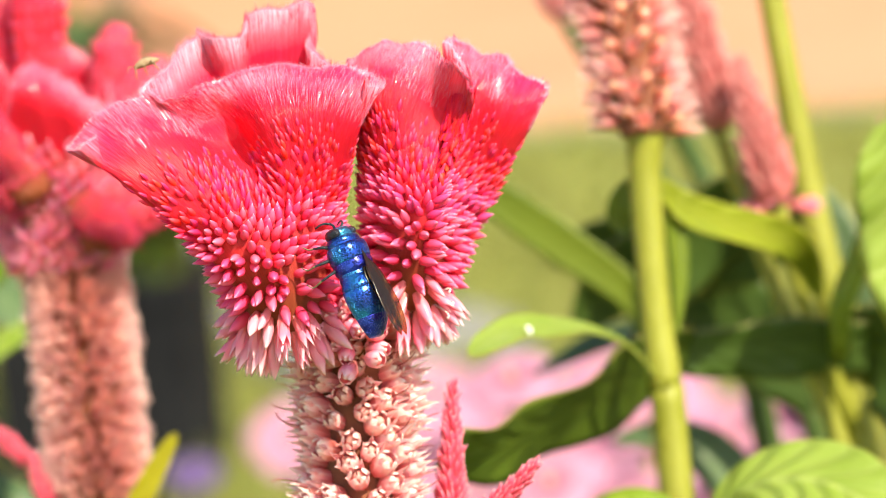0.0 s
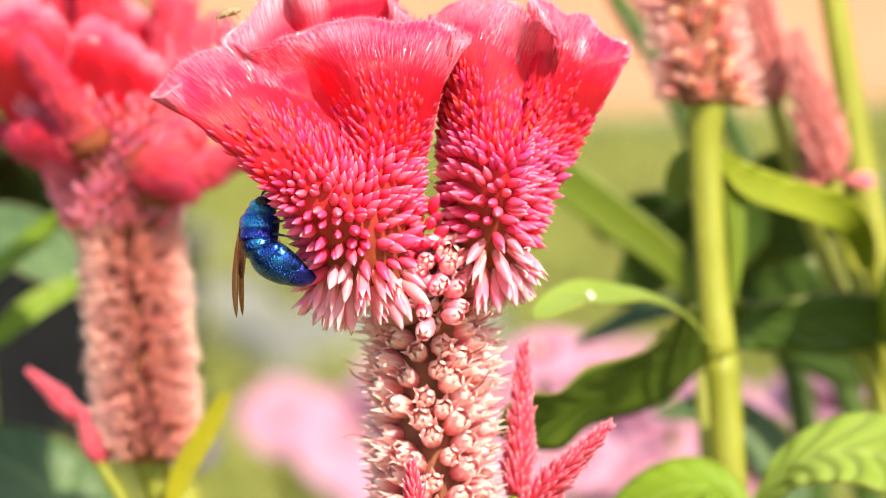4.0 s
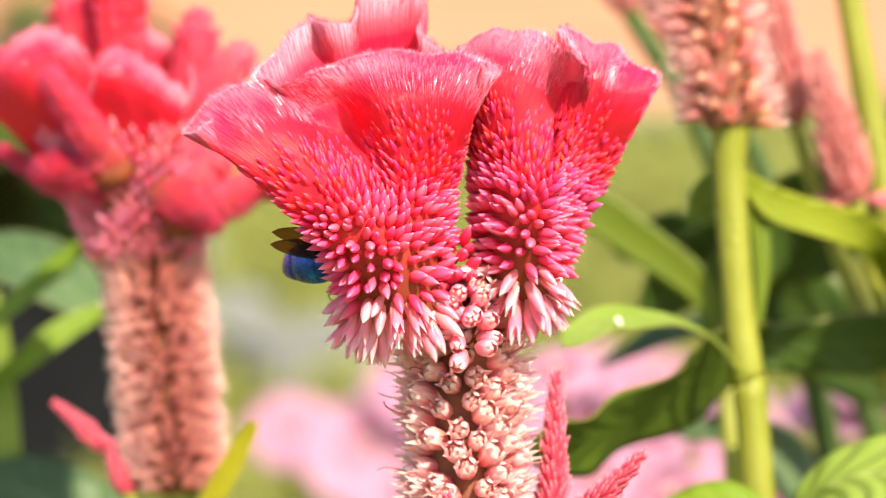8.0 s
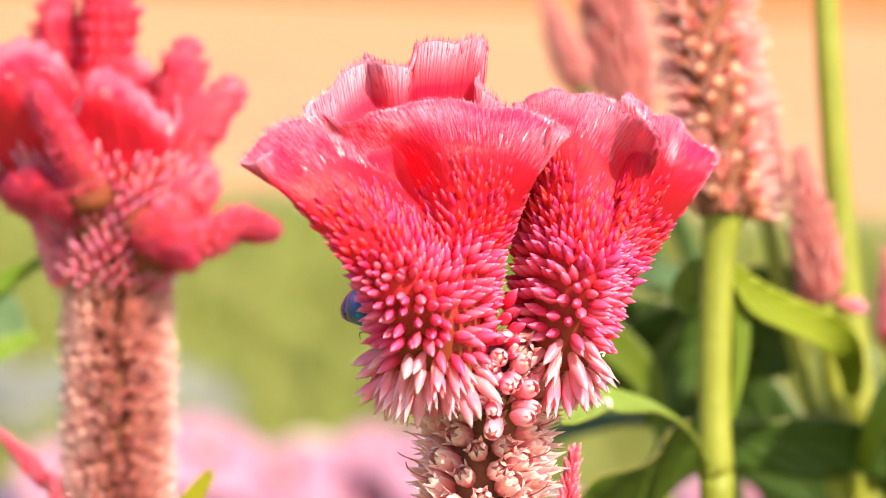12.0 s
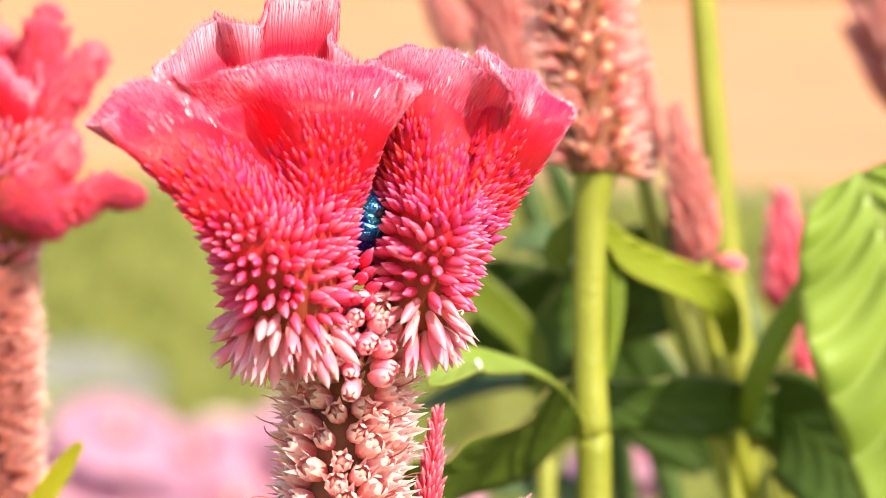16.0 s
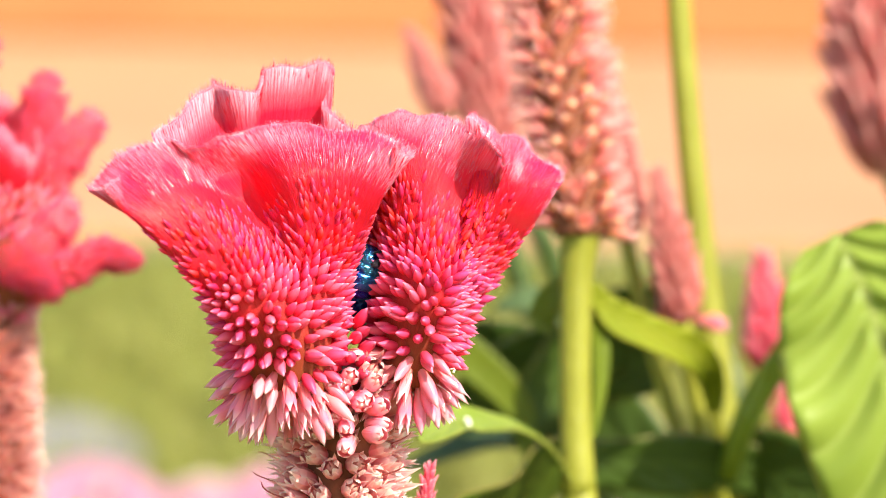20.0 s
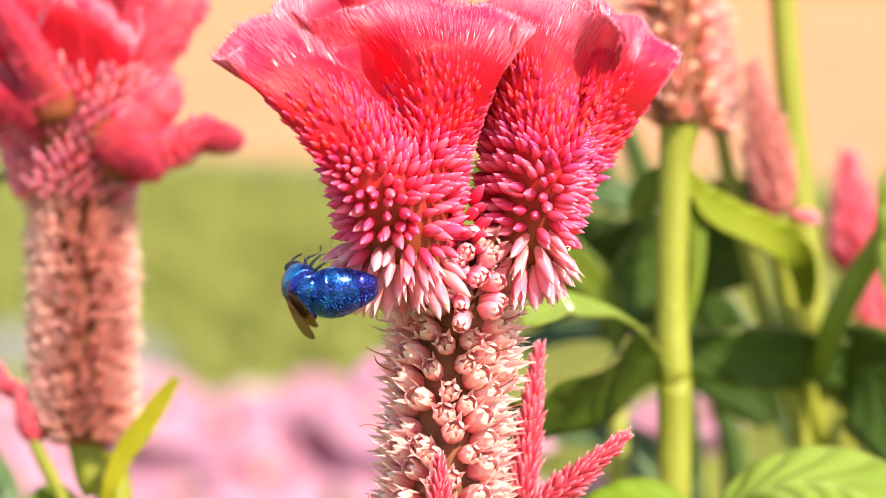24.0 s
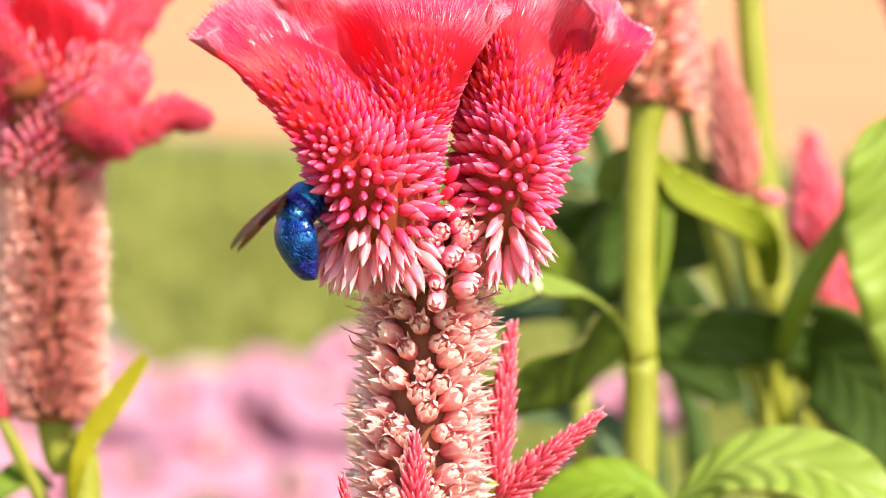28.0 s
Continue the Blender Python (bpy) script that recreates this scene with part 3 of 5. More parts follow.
    part("rim_fuzz", g4, RIM, lobe, "silky hairs below the rim with sheen painted in the tips", "stuff", smooth=False)
    # uneven pale tufts that double as painted shine on the rim
    ti = rng.random(int(fuzz * 0.25)) * nt
    silky = np.array([noise.noise(Vector((3 * math.cos(a[int(k)]), 3 * math.sin(a[int(k)]), seed))) for k in ti])
    ti = ti[silky + rng.normal(0, 0.12, len(ti)) > -0.02]
    n = len(ti)
    q, nn, uu = at(ti, 0.995 - 0.17 * rng.random(n) ** 1.4)
    g5 = hairs(q + nn * 0.02, uu + nn * 0.14 + rng.normal(0, 0.06, (n, 3)), 0.9 + 0.7 * rng.random(n), 0.05)
    g2 = joined([g2, g5])
    part("fringe", g2, FRINGE, lobe, "pale fringe along the rim, its paleness doubling as satin shine", "stuff", smooth=False)

    # buds in rows, smaller towards the top
    singles, rest = [], []
    hh, row = 0.0, 0
    tall = np.linalg.norm(np.diff(p, axis=1), axis=2).sum(1).mean()
    while hh < top:
        size = 1.12 - 0.86 * hh
        k = int(hh * (nh - 1))
        ring = p[:, k]
        cum = np.cumsum(np.linalg.norm(np.roll(ring, -1, 0) - ring, axis=1))
        close = 1 - 0.55 * max(0.0, hh - 0.30)
        m = max(6, int(cum[-1] / (1.66 * size * close)))
        lean = np.interp(hh, (0, 0.06, 0.12, 0.17, 0.28, 0.45, 0.60, 0.78), (-1.7, -1.0, -0.35, 0.05, 0.30, 0.75, 1.6, 3.4) if skirt > 0 else (0.2, 0.2, 0.25, 0.3, 0.4, 0.75, 1.6, 3.4))
        for j in range(m):
            where = ((j + 0.5 * (row % 2) + rng.normal(0, 0.09)) / m % 1) * cum[-1]
            t = int(np.searchsorted(cum, where)) % nt
            q, nn, uu = (x[t, k] for x in (p, nrm, up))
            open_now = hh < skirt * rng.uniform(0.75, 1.15)
            d = nn + uu * lean + rng.normal(0, 0.22 if open_now else 0.12, 3)
            kind = (1 if rng.random() < 0.45 else 2) if open_now else (0 if hh < 0.5 else 3)
            m4 = towards(q - nn * (0.7 - 0.5 * hh) + rng.normal(0, 0.10, 3), d, rng.random() * 6.28, size * (rng.uniform(0.74, 0.98) if open_now else rng.uniform(0.88, 1.12)))
            if hh > 0.5 and rng.random() > (0.80 - hh) / 0.26:
                continue
            (singles if nn[1] < -0.1 and len(singles) < count else rest).append((kind, m4))
        hh += 1.42 * size * close / tall * (0.9 if hh < skirt else 1.0)
        row += 1
    for kind, m4 in singles:
        piece(("bud", "floret", "floret", "bud")[kind], (BUD_MESH, OPEN_MESH, OPEN2_MESH, SLIM_MESH)[kind], parent, m4)
    for kinds, mat, name in (((0,), BUD, "bud_cover"), ((3,), SLIMBUD, "scale_cover"), ((1, 2), OPEN, "floret_cover")):
        geos = [moved((BUD_GEO, OPEN_GEO, OPEN2_GEO, SLIM_GEO)[kind], m4) for kind, m4 in rest if kind in kinds]
        if geos:
            part(name, joined(geos), mat, lobe, "", "stuff")
    return lobe


def seed_spike(parent, line, radius, step, size, singles, seed, core=CORE, mats=(HUSK, CAPSULE), z_single=-1e9, droop=0.0, meshes=(), shape=None):
    """A spike of open seed florets set in spirals round an axis."""
    rng = np.random.default_rng(seed)
    line = curve(line, 40)
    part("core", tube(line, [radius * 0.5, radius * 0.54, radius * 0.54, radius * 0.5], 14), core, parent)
    seg = np.linalg.norm(np.diff(line, axis=0), axis=1)
    cum = np.r_[0, np.cumsum(seg)]
    s, k, made, husk, egg = 0.0, 0, 0, [], []
    while s < cum[-1]:
        c = np.array([np.interp(s, cum, line[:, j]) for j in range(3)])
        a = k * 2.39996 + rng.normal(0, 0.10)
        d = np.array([math.cos(a), math.sin(a), 0.28 - droop + rng.normal(0, 0.12)])
        q = c + np.array([math.cos(a), math.sin(a), 0]) * radius * 0.42
        m4 = towards(q, d, rng.random() * 6.28, size * rng.uniform(0.85, 1.12) * radius / 8)
        if made < singles and d[1] < 0.2 and c[2] > z_single:
            piece("seed_floret", (meshes or (SEED_MESH, STYLED_MESH))[int(rng.random() < 0.4)], parent, m4)
            made += 1
        else:
            husk.append(moved((shape or (SEED_GEO, EGG_GEO))[0], m4))
            egg.append(moved((shape or (SEED_GEO, EGG_GEO))[1], m4))
        s += step
        k += 1
    if husk:
        part("floret_cover", joined(husk), mats[0], parent, "", "stuff")
        part("capsule_cover", joined(egg), mats[1], parent, "", "stuff")
    return line


def cone_spike(parent, base, tip, radius, count, mat, seed, name="spike", size=1.0, single=True):
    """A slim young spike closely set with pointed bracts."""
    rng = np.random.default_rng(seed)
    b, t = np.array(base, float), np.array(tip, float)
    axis = unit(t - b)
    length = np.linalg.norm(t - b)
    prof = [(0, 0.55), (0.12, 0.9), (0.3, 1.0), (0.55, 0.72), (0.8, 0.38), (1, 0.04)]
    r = np.array([v for _, v in prof]) * radius * 0.72
    core = tube(curve([b + axis * length * u for u, _ in prof], 16), np.interp(np.linspace(0, 1, 16), [u for u, _ in prof], r), 10)
    geos = [core]
    one = shared("bract", [pod(1.2, 0.30, 5)], [mat]) if single else None
    s1 = unit(np.cross(axis, [0.2, 1, 0.1]))
    s2 = np.cross(axis, s1)
    for k in range(count):
        u = (k + 0.5) / count
        rad = np.interp(u, [x for x, _ in prof], [y for _, y in prof]) * radius
        a = k * 2.39996
        o = s1 * math.cos(a) + s2 * math.sin(a)
        d = o * (0.62 - 0.35 * u) + axis + rng.normal(0, 0.10, 3)
        m4 = towards(b + axis * length * u * 0.97 + o * rad * 0.55, d, 0, size * max(1.6, radius * 1.15) * (1.1 - 0.35 * u) * rng.uniform(0.8, 1.2))
        if single:
            piece("bract", one, parent, m4)
        else:
            geos.append(moved(pod(1.0, 0.34, 5), m4))
    return part(name, joined(geos), mat, parent, "")


def to_ground(x, y, z, lean=0.0):
    g = ground_z(x, y)
    return [(x, y, z), (x + lean * 0.3, y, z + (g - z) * 0.3), (x + lean, y, g - 4)]


main = thing("cockscomb_flower", (-6, -16, ground_z(0, -16)), "crimson cockscomb flower, two ruffled velvet lobes on a pale seed spike", "flower")
comb(main, (-11.7, -24.5, -1.6), (4.7, 4.6), [
    (-32, -39, 20, 0), (-28.8, -36, 23.6, 1), (-25.6, -33, 25.6, -1), (-22.6, -33, 25.0, -6.5), (-18.8, -31, 25.8, -6), (-14.6, -27, 28.0, 2.5), (-8.2, -25, 28.4, 5.5), (-2.6, -28, 27.0, 3.5), (1.6, -31, 25.0, 1),
    (-0.8, -25, 26.6, 0), (-6.4, -19, 30, 0), (-6.2, -17, 35.0, 0), (-10.6, -16, 35.6, 0), (-15.8, -17, 34.6, 0), (-17.2, -20.5, 32.0, 0), (-20, -18, 33.2, 0), (-24, -20, 30.2, 0), (-27.6, -23, 26.8, 0), (-27.5, -29, 24.6, 0)],
    (1.55, 2.05), 3.4, 180, 34000, 11)
comb(main, (1.9, -20.5, -0.2), (3.3, 3.9), [
    (-3.4, -17, 28.4, 5), (-0.8, -16, 30.6, 8), (3.5, -20.5, 30.0, 4), (8.2, -30, 26.8, -5), (12.6, -31, 24.2, -5), (11.4, -25, 27.2, 0), (9.4, -20, 30.2, 1), (12.2, -17.5, 28.8, 4), (15.5, -17.5, 26.7, 5), (19.7, -17, 23.1, 1),
    (15, -10, 25, 0), (9, -9, 27, 0), (3, -11, 28, 0), (-2, -14, 28, 0)],
    (1.3, 1.3), 3.2, 110, 26000, 12)
# plump buds that fill the fork between the lobes and lead down to the seed spike
PLUMP_MESH = shared("plump_bud", [cup(4.0, 1.5, 1.0), pod(3.7, 1.6, 9, ((0, 0.4), (0.3, 0.9), (0.58, 1.0), (0.82, 0.72), (0.95, 0.3)))], [OPEN, PLUMP])
fork_rng = np.random.default_rng(14)
for k in range(26):
    u = (k + 0.5) / 26
    sway = math.sin(k * 2.4)
    where = (-4.6 + 2.2 * sway * (1.15 - u), -25.2 + 3.6 * u + fork_rng.normal(0, 0.3), -6.0 + 13.0 * u)
    piece("bud", PLUMP_MESH if u < 0.55 else BUD_MESH, main, towards(where, (0.6 * sway + fork_rng.normal(0, 0.2), -1, -0.1 + 0.6 * u + fork_rng.normal(0, 0.25)), k, fork_rng.uniform(0.8, 1.0) if u < 0.55 else 1.1))
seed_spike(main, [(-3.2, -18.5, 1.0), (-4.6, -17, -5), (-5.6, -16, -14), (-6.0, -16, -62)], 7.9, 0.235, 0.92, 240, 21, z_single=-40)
# pale stamens that stick out of the open florets
STAMEN = plain("stamen_white", (0.80, 0.72, 0.70), (0.90, 0.84, 0.82), 0.5, 600)
for x, z, dx, dz in ((4.9, 1.7, 1.9, 0.2), (5.1, 1.0, 1.9, -0.6), (4.8, 0.2, 1.6, -1.2), (4.2, -0.6, 1.5, -1.3)):
    part("stamen", tube([(x, -22.4, z), (x + dx * 0.6, -22.9, z + dz * 0.5), (x + dx, -23.0, z + dz), (x + dx - 0.15, -23.1, z + dz - 0.45)], [0.09, 0.07, 0.07, 0.16], 5, 10), STAMEN, main, "curled white stamen")
part("stem", tube(to_ground(-6.2, -16, -60, 6), [3.4, 3.6, 4.4], 14, 12, 0.05), STEM, main, "green upright stem")
young = thing("young_flower_spike", (2, -8, -40), "slim pink young flower spike beside the cockscomb", "flower", "young spikes")
cone_spike(young, (3.2, -8, -28), (4.7, -7.4, -9.6), 1.75, 210, SPIKE, 31, size=0.95)
part("stalk", tube([(3.2, -8, -26.5), (1.0, -10, -38), (-4, -14, -52)], [0.9, 1.0, 1.2], 8, 10), STEM, young)
young = thing("young_flower_spike", (4, 0, -40), "leaning pink young flower spike beside the cockscomb", "flower", "young spikes")
cone_spike(young, (3.4, -12, -29.6), (14.2, -15.2, -19.2), 1.8, 210, SPIKE, 32, size=0.95)
part("stalk", tube([(3.6, -12, -29.5), (0, -13, -40), (-5, -15, -56)], [0.9, 1.0, 1.2], 8, 10), STEM, young)
young = thing("young_flower_spike", (-7, -29, -40), "small red young spike in front of the seed spike", "flower", "young spikes")
cone_spike(young, (-6.6, -28.5, -31), (-7.0, -29.5, -21.6), 1.5, 80, SPIKE, 33)
part("stalk", tube([(-6.6, -28.5, -30.5), (-6.4, -25, -40), (-6.2, -18, -50)], [0.7, 0.8, 0.9], 8, 10), STEM, young)
young = thing("young_flower_spike", (-13, -26, -45), "small dark red young spike low on the seed spike", "flower", "young spikes")
cone_spike(young, (-12.2, -26, -36), (-14.6, -27, -26.6), 1.2, 60, SPIKE, 34)
part("stalk", tube([(-12.2, -26, -35.5), (-10, -22, -44), (-7, -17, -52)], [0.6, 0.7, 0.8], 8, 10), STEM, young)

# ---- the plant with the green stem behind, to the right ----
right = thing("celosia_plant", (28, 60, ground_z(28, 60)), "celosia plant with pale dry seed spike on green stem", "plant", "celosia plants")
seed_spike(right, [(27.5, 60, 20.5), (26.3, 60, 32), (23.4, 60, 48), (22, 60, 74)], 6.9, 0.30, 0.95, 150, 22, z_single=0, mats=(HUSK, AMBERCAP), meshes=(AMBER_MESH, FEATHER_MESH))
part("stem", tube([(27.4, 60, 21), (26.8, 60, 14), (27.0, 60, -4), (27.5, 60, -14), (28.2, 60, -34), (31, 60, -200), (33, 60, ground_z(33, 60) - 4)], [2.9, 2.2, 2.1, 2.4, 2.3, 3.2, 4.2], 16, 40, 0.04), STEM, right, "smooth yellowish green stem")
part("leaf", blade([(26.6, 58.2, -13), (24.6, 56, -9.8), (22.0, 53, -7.4), (18.1, 48, -5.5), (14.8, 43, -4.9), (10.1, 36, -4.6), (7.5, 27, -5.4), (4.6, 18.2, -7.1)], 5.2, [(0.45, -0.35, 0.82), (0.45, -0.3, 0.85), (0.3, -0.45, 0.85), (0.0, -0.9, 0.45), (-0.05, -0.95, 0.3)], n=34, m=11, cup=0.18, tip=0.42, base=0.22), PALELEAF, right, "small yellow-green leaf curving away from the stem")
spot_v, spot_f, spot_uv = pod(1.5, 0.7, 6)
part("dropping", moved((spot_v, spot_f, spot_uv), towards((10.9, 35.2, -4.3), (0.5, -0.5, -1))), plain("chalk_white", (0.8, 0.8, 0.76), (0.85, 0.85, 0.82), 0.6, 300), right, "tiny white speck on the leaf")
part("leaf", blade([(28.8, 60, 13.6), (30.6, 62, 11.2), (33.4, 64, 9.0), (37.9, 68, 7.3), (43.0, 74, 5.6), (46.8, 80, 3.8), (48.9, 85, 0.5), (49.8, 88, -4.0)], 5.6, [(0.0, -0.8, 0.5), (0.1, -0.9, 0.35), (0.1, -0.95, 0.1), (-0.2, -0.97, -0.2)], n=40, m=11, cup=0.22, wave=0.1, tip=1.05, base=0.35), AMBERLEAF, right, "wavy yellow-olive leaf with a thin tan edge")
part("leaf", blade([(26.0, 62, 15), (23.8, 63, 12.0), (22.9, 64, 9.0), (24.2, 64, 7.0)], 4.2, (-0.35, -0.9, 0.1), cup=0.2, tip=1.0), OLIVE, right)
part("leaf", blade([(29.2, 62.4, 14.6), (30.2, 62.8, 9), (30.6, 63, 1), (29.6, 63, -8)], 3.4, (0.65, -0.75, 0), cup=0.3), OLIVE, right, "narrow leaf hanging behind the stem")
# the next two leaves carry their shade in the material colour
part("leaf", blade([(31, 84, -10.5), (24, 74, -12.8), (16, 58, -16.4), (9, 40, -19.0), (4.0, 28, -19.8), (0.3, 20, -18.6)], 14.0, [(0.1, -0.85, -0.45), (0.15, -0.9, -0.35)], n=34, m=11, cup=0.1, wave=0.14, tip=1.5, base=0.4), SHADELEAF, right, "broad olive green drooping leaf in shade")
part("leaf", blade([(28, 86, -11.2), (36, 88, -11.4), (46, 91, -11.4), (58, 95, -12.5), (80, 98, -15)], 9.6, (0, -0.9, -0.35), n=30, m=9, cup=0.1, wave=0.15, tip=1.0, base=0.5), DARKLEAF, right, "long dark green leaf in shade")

# ---- the second plant behind ----
second = thing("celosia_plant", (56, 100, ground_z(56, 100)), "tall celosia plant with a bare green stem and broad leaves", "plant", "celosia plants")
part("stem", tube([(43, 100, 92), (45.2, 100, 55), (48.5, 100, 23), (52.2, 100, -5), (55, 100, -25), (60, 100, -180), (62, 100, ground_z(62, 100) - 4)], [1.6, 1.9, 2.1, 2.6, 2.9, 3.6, 4.5], 14, 40, 0.04), STEM, second, "green stem")
part("leaf", blade([(64, 66, 21.5), (69, 62, 8), (74, 60, -14), (77, 62, -42)], 29, [(-0.35, -0.85, 0.35), (-0.15, -1, 0.05)], n=120, m=27, cup=0.12, tip=1.25, quilt=1.5, wave=0.12, base=0.3), PALELEAF, second, "large bright green quilted leaf")
part("stalk", tube([(52.8, 95, -13), (53.2, 84, -6), (55.8, 82, 0), (59.8, 78, 8), (64, 67, 21)], [1.5, 1.9, 2.0, 1.7, 1.2], 10, 16), PALELEAF, second)
# dark leaves here have shade painted into their green
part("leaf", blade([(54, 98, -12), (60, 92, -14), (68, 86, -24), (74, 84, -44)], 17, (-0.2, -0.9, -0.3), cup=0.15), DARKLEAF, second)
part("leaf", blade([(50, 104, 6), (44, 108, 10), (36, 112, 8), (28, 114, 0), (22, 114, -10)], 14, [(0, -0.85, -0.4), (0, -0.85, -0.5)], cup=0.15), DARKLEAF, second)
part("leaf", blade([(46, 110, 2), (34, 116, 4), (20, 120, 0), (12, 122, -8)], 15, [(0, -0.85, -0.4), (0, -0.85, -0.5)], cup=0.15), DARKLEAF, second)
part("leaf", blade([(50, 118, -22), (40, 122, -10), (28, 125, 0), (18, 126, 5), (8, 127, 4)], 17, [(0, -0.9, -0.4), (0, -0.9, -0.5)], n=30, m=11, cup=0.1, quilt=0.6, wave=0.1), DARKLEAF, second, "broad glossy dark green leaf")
part("leaf", blade([(46, 124, -22), (36, 126, -10), (26, 128, -8.4), (16, 129, -9.6), (4, 130, -14.5)], 8.5, [(0, -0.5, 0.85), (0, -0.55, 0.8)], n=26, m=9, cup=0.1, wave=0.1), MISTLEAF, second, "greyish green leaf that shines dully")
part("leaf", blade([(50, 134, -24), (42, 136, -6), (36, 137, 6), (27, 138, 13), (20, 139, 12)], 11, [(0.2, -0.6, 0.75), (0.2, -0.6, 0.75)], n=26, m=9, cup=0.12, wave=0.1), MISTLEAF, second, "greyish green leaf that shines dully")
part("leaf", blade([(54, 130, -26), (56, 132, -8), (54, 134, 6), (50, 136, 14)], 9, [(-0.2, -0.8, 0.5), (-0.2, -0.8, 0.5)], n=20, m=7, cup=0.12), MISTLEAF, second)
part("leaf", blade([(40, 130, -44), (34, 132, -32), (26, 133, -26), (16, 133, -26)], 10, [(0, -0.6, 0.75), (0, -0.6, 0.75)], n=20, m=7, cup=0.12), MISTLEAF, second)
budspike = thing("pink_bud_spike", (45, 89, 9), "pointed dusty pink bud spike on a thin stalk", "flower", "bud spikes")
cone_spike(budspike, (45.2, 89, 9.5), (41.1, 89, 30.6), 3.7, 190, ROSE, 41, size=0.75, single=True)
for a in np.linspace(0, 6.28, 15)[:-1]:
    piece("floret", OPEN_MESH, budspike, towards((45.3 + 3.2 * math.cos(a), 89 + 3 * math.sin(a), 9.5 + 0.8 * math.sin(3 * a)), (math.cos(a), math.sin(a), -0.1), a, 0.62))
part("stalk", tube([(45.4, 89, 10), (46.4, 91, 2), (49, 94, -8), (54, 98, -24)], [1.1, 1.2, 1.3, 1.6], 10, 14), STEM, budspike)
budspike = thing("pink_bud_spike", (38, 95, 20), "pale dusty pink bud spike on a thin reddish stalk", "flower", "bud spikes")
cone_spike(budspike, (37.4, 96, 21.5), (33.0, 96, 50), 4.1, 190, ROSE, 42, size=0.75, single=True)
part("stalk", tube([(37.2, 96, 22), (39.8, 96, 11.3), (45, 96, -6), (51, 97, -23), (55, 98, -42)], [1.2, 1.2, 1.3, 1.5, 1.8], 10, 16), STEM, budspike)
for k, (b, t, r) in enumerate((((22, 165, 38), (10, 165, 92), 5.4), ((12.5, 158, 44), (6.6, 158, 58), 2.6), ((88, 160, 36), (82, 160, 90), 7.5))):
    far = thing("celosia_spike", b, "blurred dusty rose celosia spike on a tall stem", "flower", "far celosia spikes")
    cone_spike(far, b, t, r, 200, ROSE, 50 + k)
    part("stalk", tube([b, (b[0] + 14, b[1], b[2] - 30), (b[0] + 34, b[1], b[2] - 120), (b[0] + 40, b[1], ground_z(0, b[1]) - 4)], [1.6, 2.2, 3.5], 10, 12), DARKLEAF, far)
for k, (x, y, z, r) in enumerate(((66.4, 150, 11.5, 4.2), (71, 152, -4, 5.2), (77, 150, -22, 6))):
    far = thing("red_celosia_flower", (x, y, z - 8), "small bright coral red celosia flower", "flower", "red celosia flowers")
    cone_spike(far, (x + 1, y, z - 10), (x - 1, y, z + 8), r, 150, SPIKE, 60 + k)
    part("stalk", tube(to_ground(x, y, z - 8, 4), [1.4, 1.8, 3], 10, 12), STEM, far)

# ---- leaves low in front and behind ----
low = thing("leafy_shoot", (38, 42, ground_z(38, 42)), "leafy green shoot with broad quilted leaves", "plant", "leafy shoots")
part("stalk", tube(to_ground(31, 46, -34, 4), [1.6, 2.2, 3.5], 12, 12), STEM, low)
part("leaf", blade([(31, 46, -34), (38, 42, -28), (46, 38, -27), (53, 33, -30), (59, 30, -37)], 15, [(0, -0.55, 0.8), (0, -0.6, 0.75)], n=110, m=25, cup=0.12, tip=1.0, quilt=0.45), PALELEAF, low, "broad quilted green leaf")
part("leaf", blade([(31, 46, -34), (24, 44, -31), (16, 44, -33), (8, 46, -40)], 11, (0, -0.5, 0.8), cup=0.2), LEAF, low)
part("leaf", blade([(31, 48, -36), (27, 40, -32), (25, 32, -36)], 4, (0.3, -0.5, 0.8), cup=0.2), LEAF, low)
olive = thing("olive_blade_plant", (24, 112, ground_z(24, 112)), "plant with a long olive green strap leaf", "plant", "leafy shoots")
part("leaf", blade([(25, 112, -14), (22, 112, -3), (12, 112, 6), (0, 112, 15.5), (-6, 112, 20)], 6.5, (-0.2, -0.95, 0.1), cup=0.1, tip=0.9), OLIVE, olive)
part("stalk", tube(to_ground(25, 112, -12, 3), [1.4, 2, 3], 10, 12), STEM, olive)

# ---- the second cockscomb, behind to the left ----
left = thing("cockscomb_flower", (-52, 58, ground_z(-52, 58)), "coral cockscomb flower with short fingers on a rosy seed spike", "flower")
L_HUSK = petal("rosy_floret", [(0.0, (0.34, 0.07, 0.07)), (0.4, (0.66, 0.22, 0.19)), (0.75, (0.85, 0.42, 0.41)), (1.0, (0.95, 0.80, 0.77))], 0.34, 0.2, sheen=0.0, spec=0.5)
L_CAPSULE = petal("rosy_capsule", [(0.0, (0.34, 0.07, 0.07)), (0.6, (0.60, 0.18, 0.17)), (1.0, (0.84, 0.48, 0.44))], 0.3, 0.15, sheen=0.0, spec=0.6)


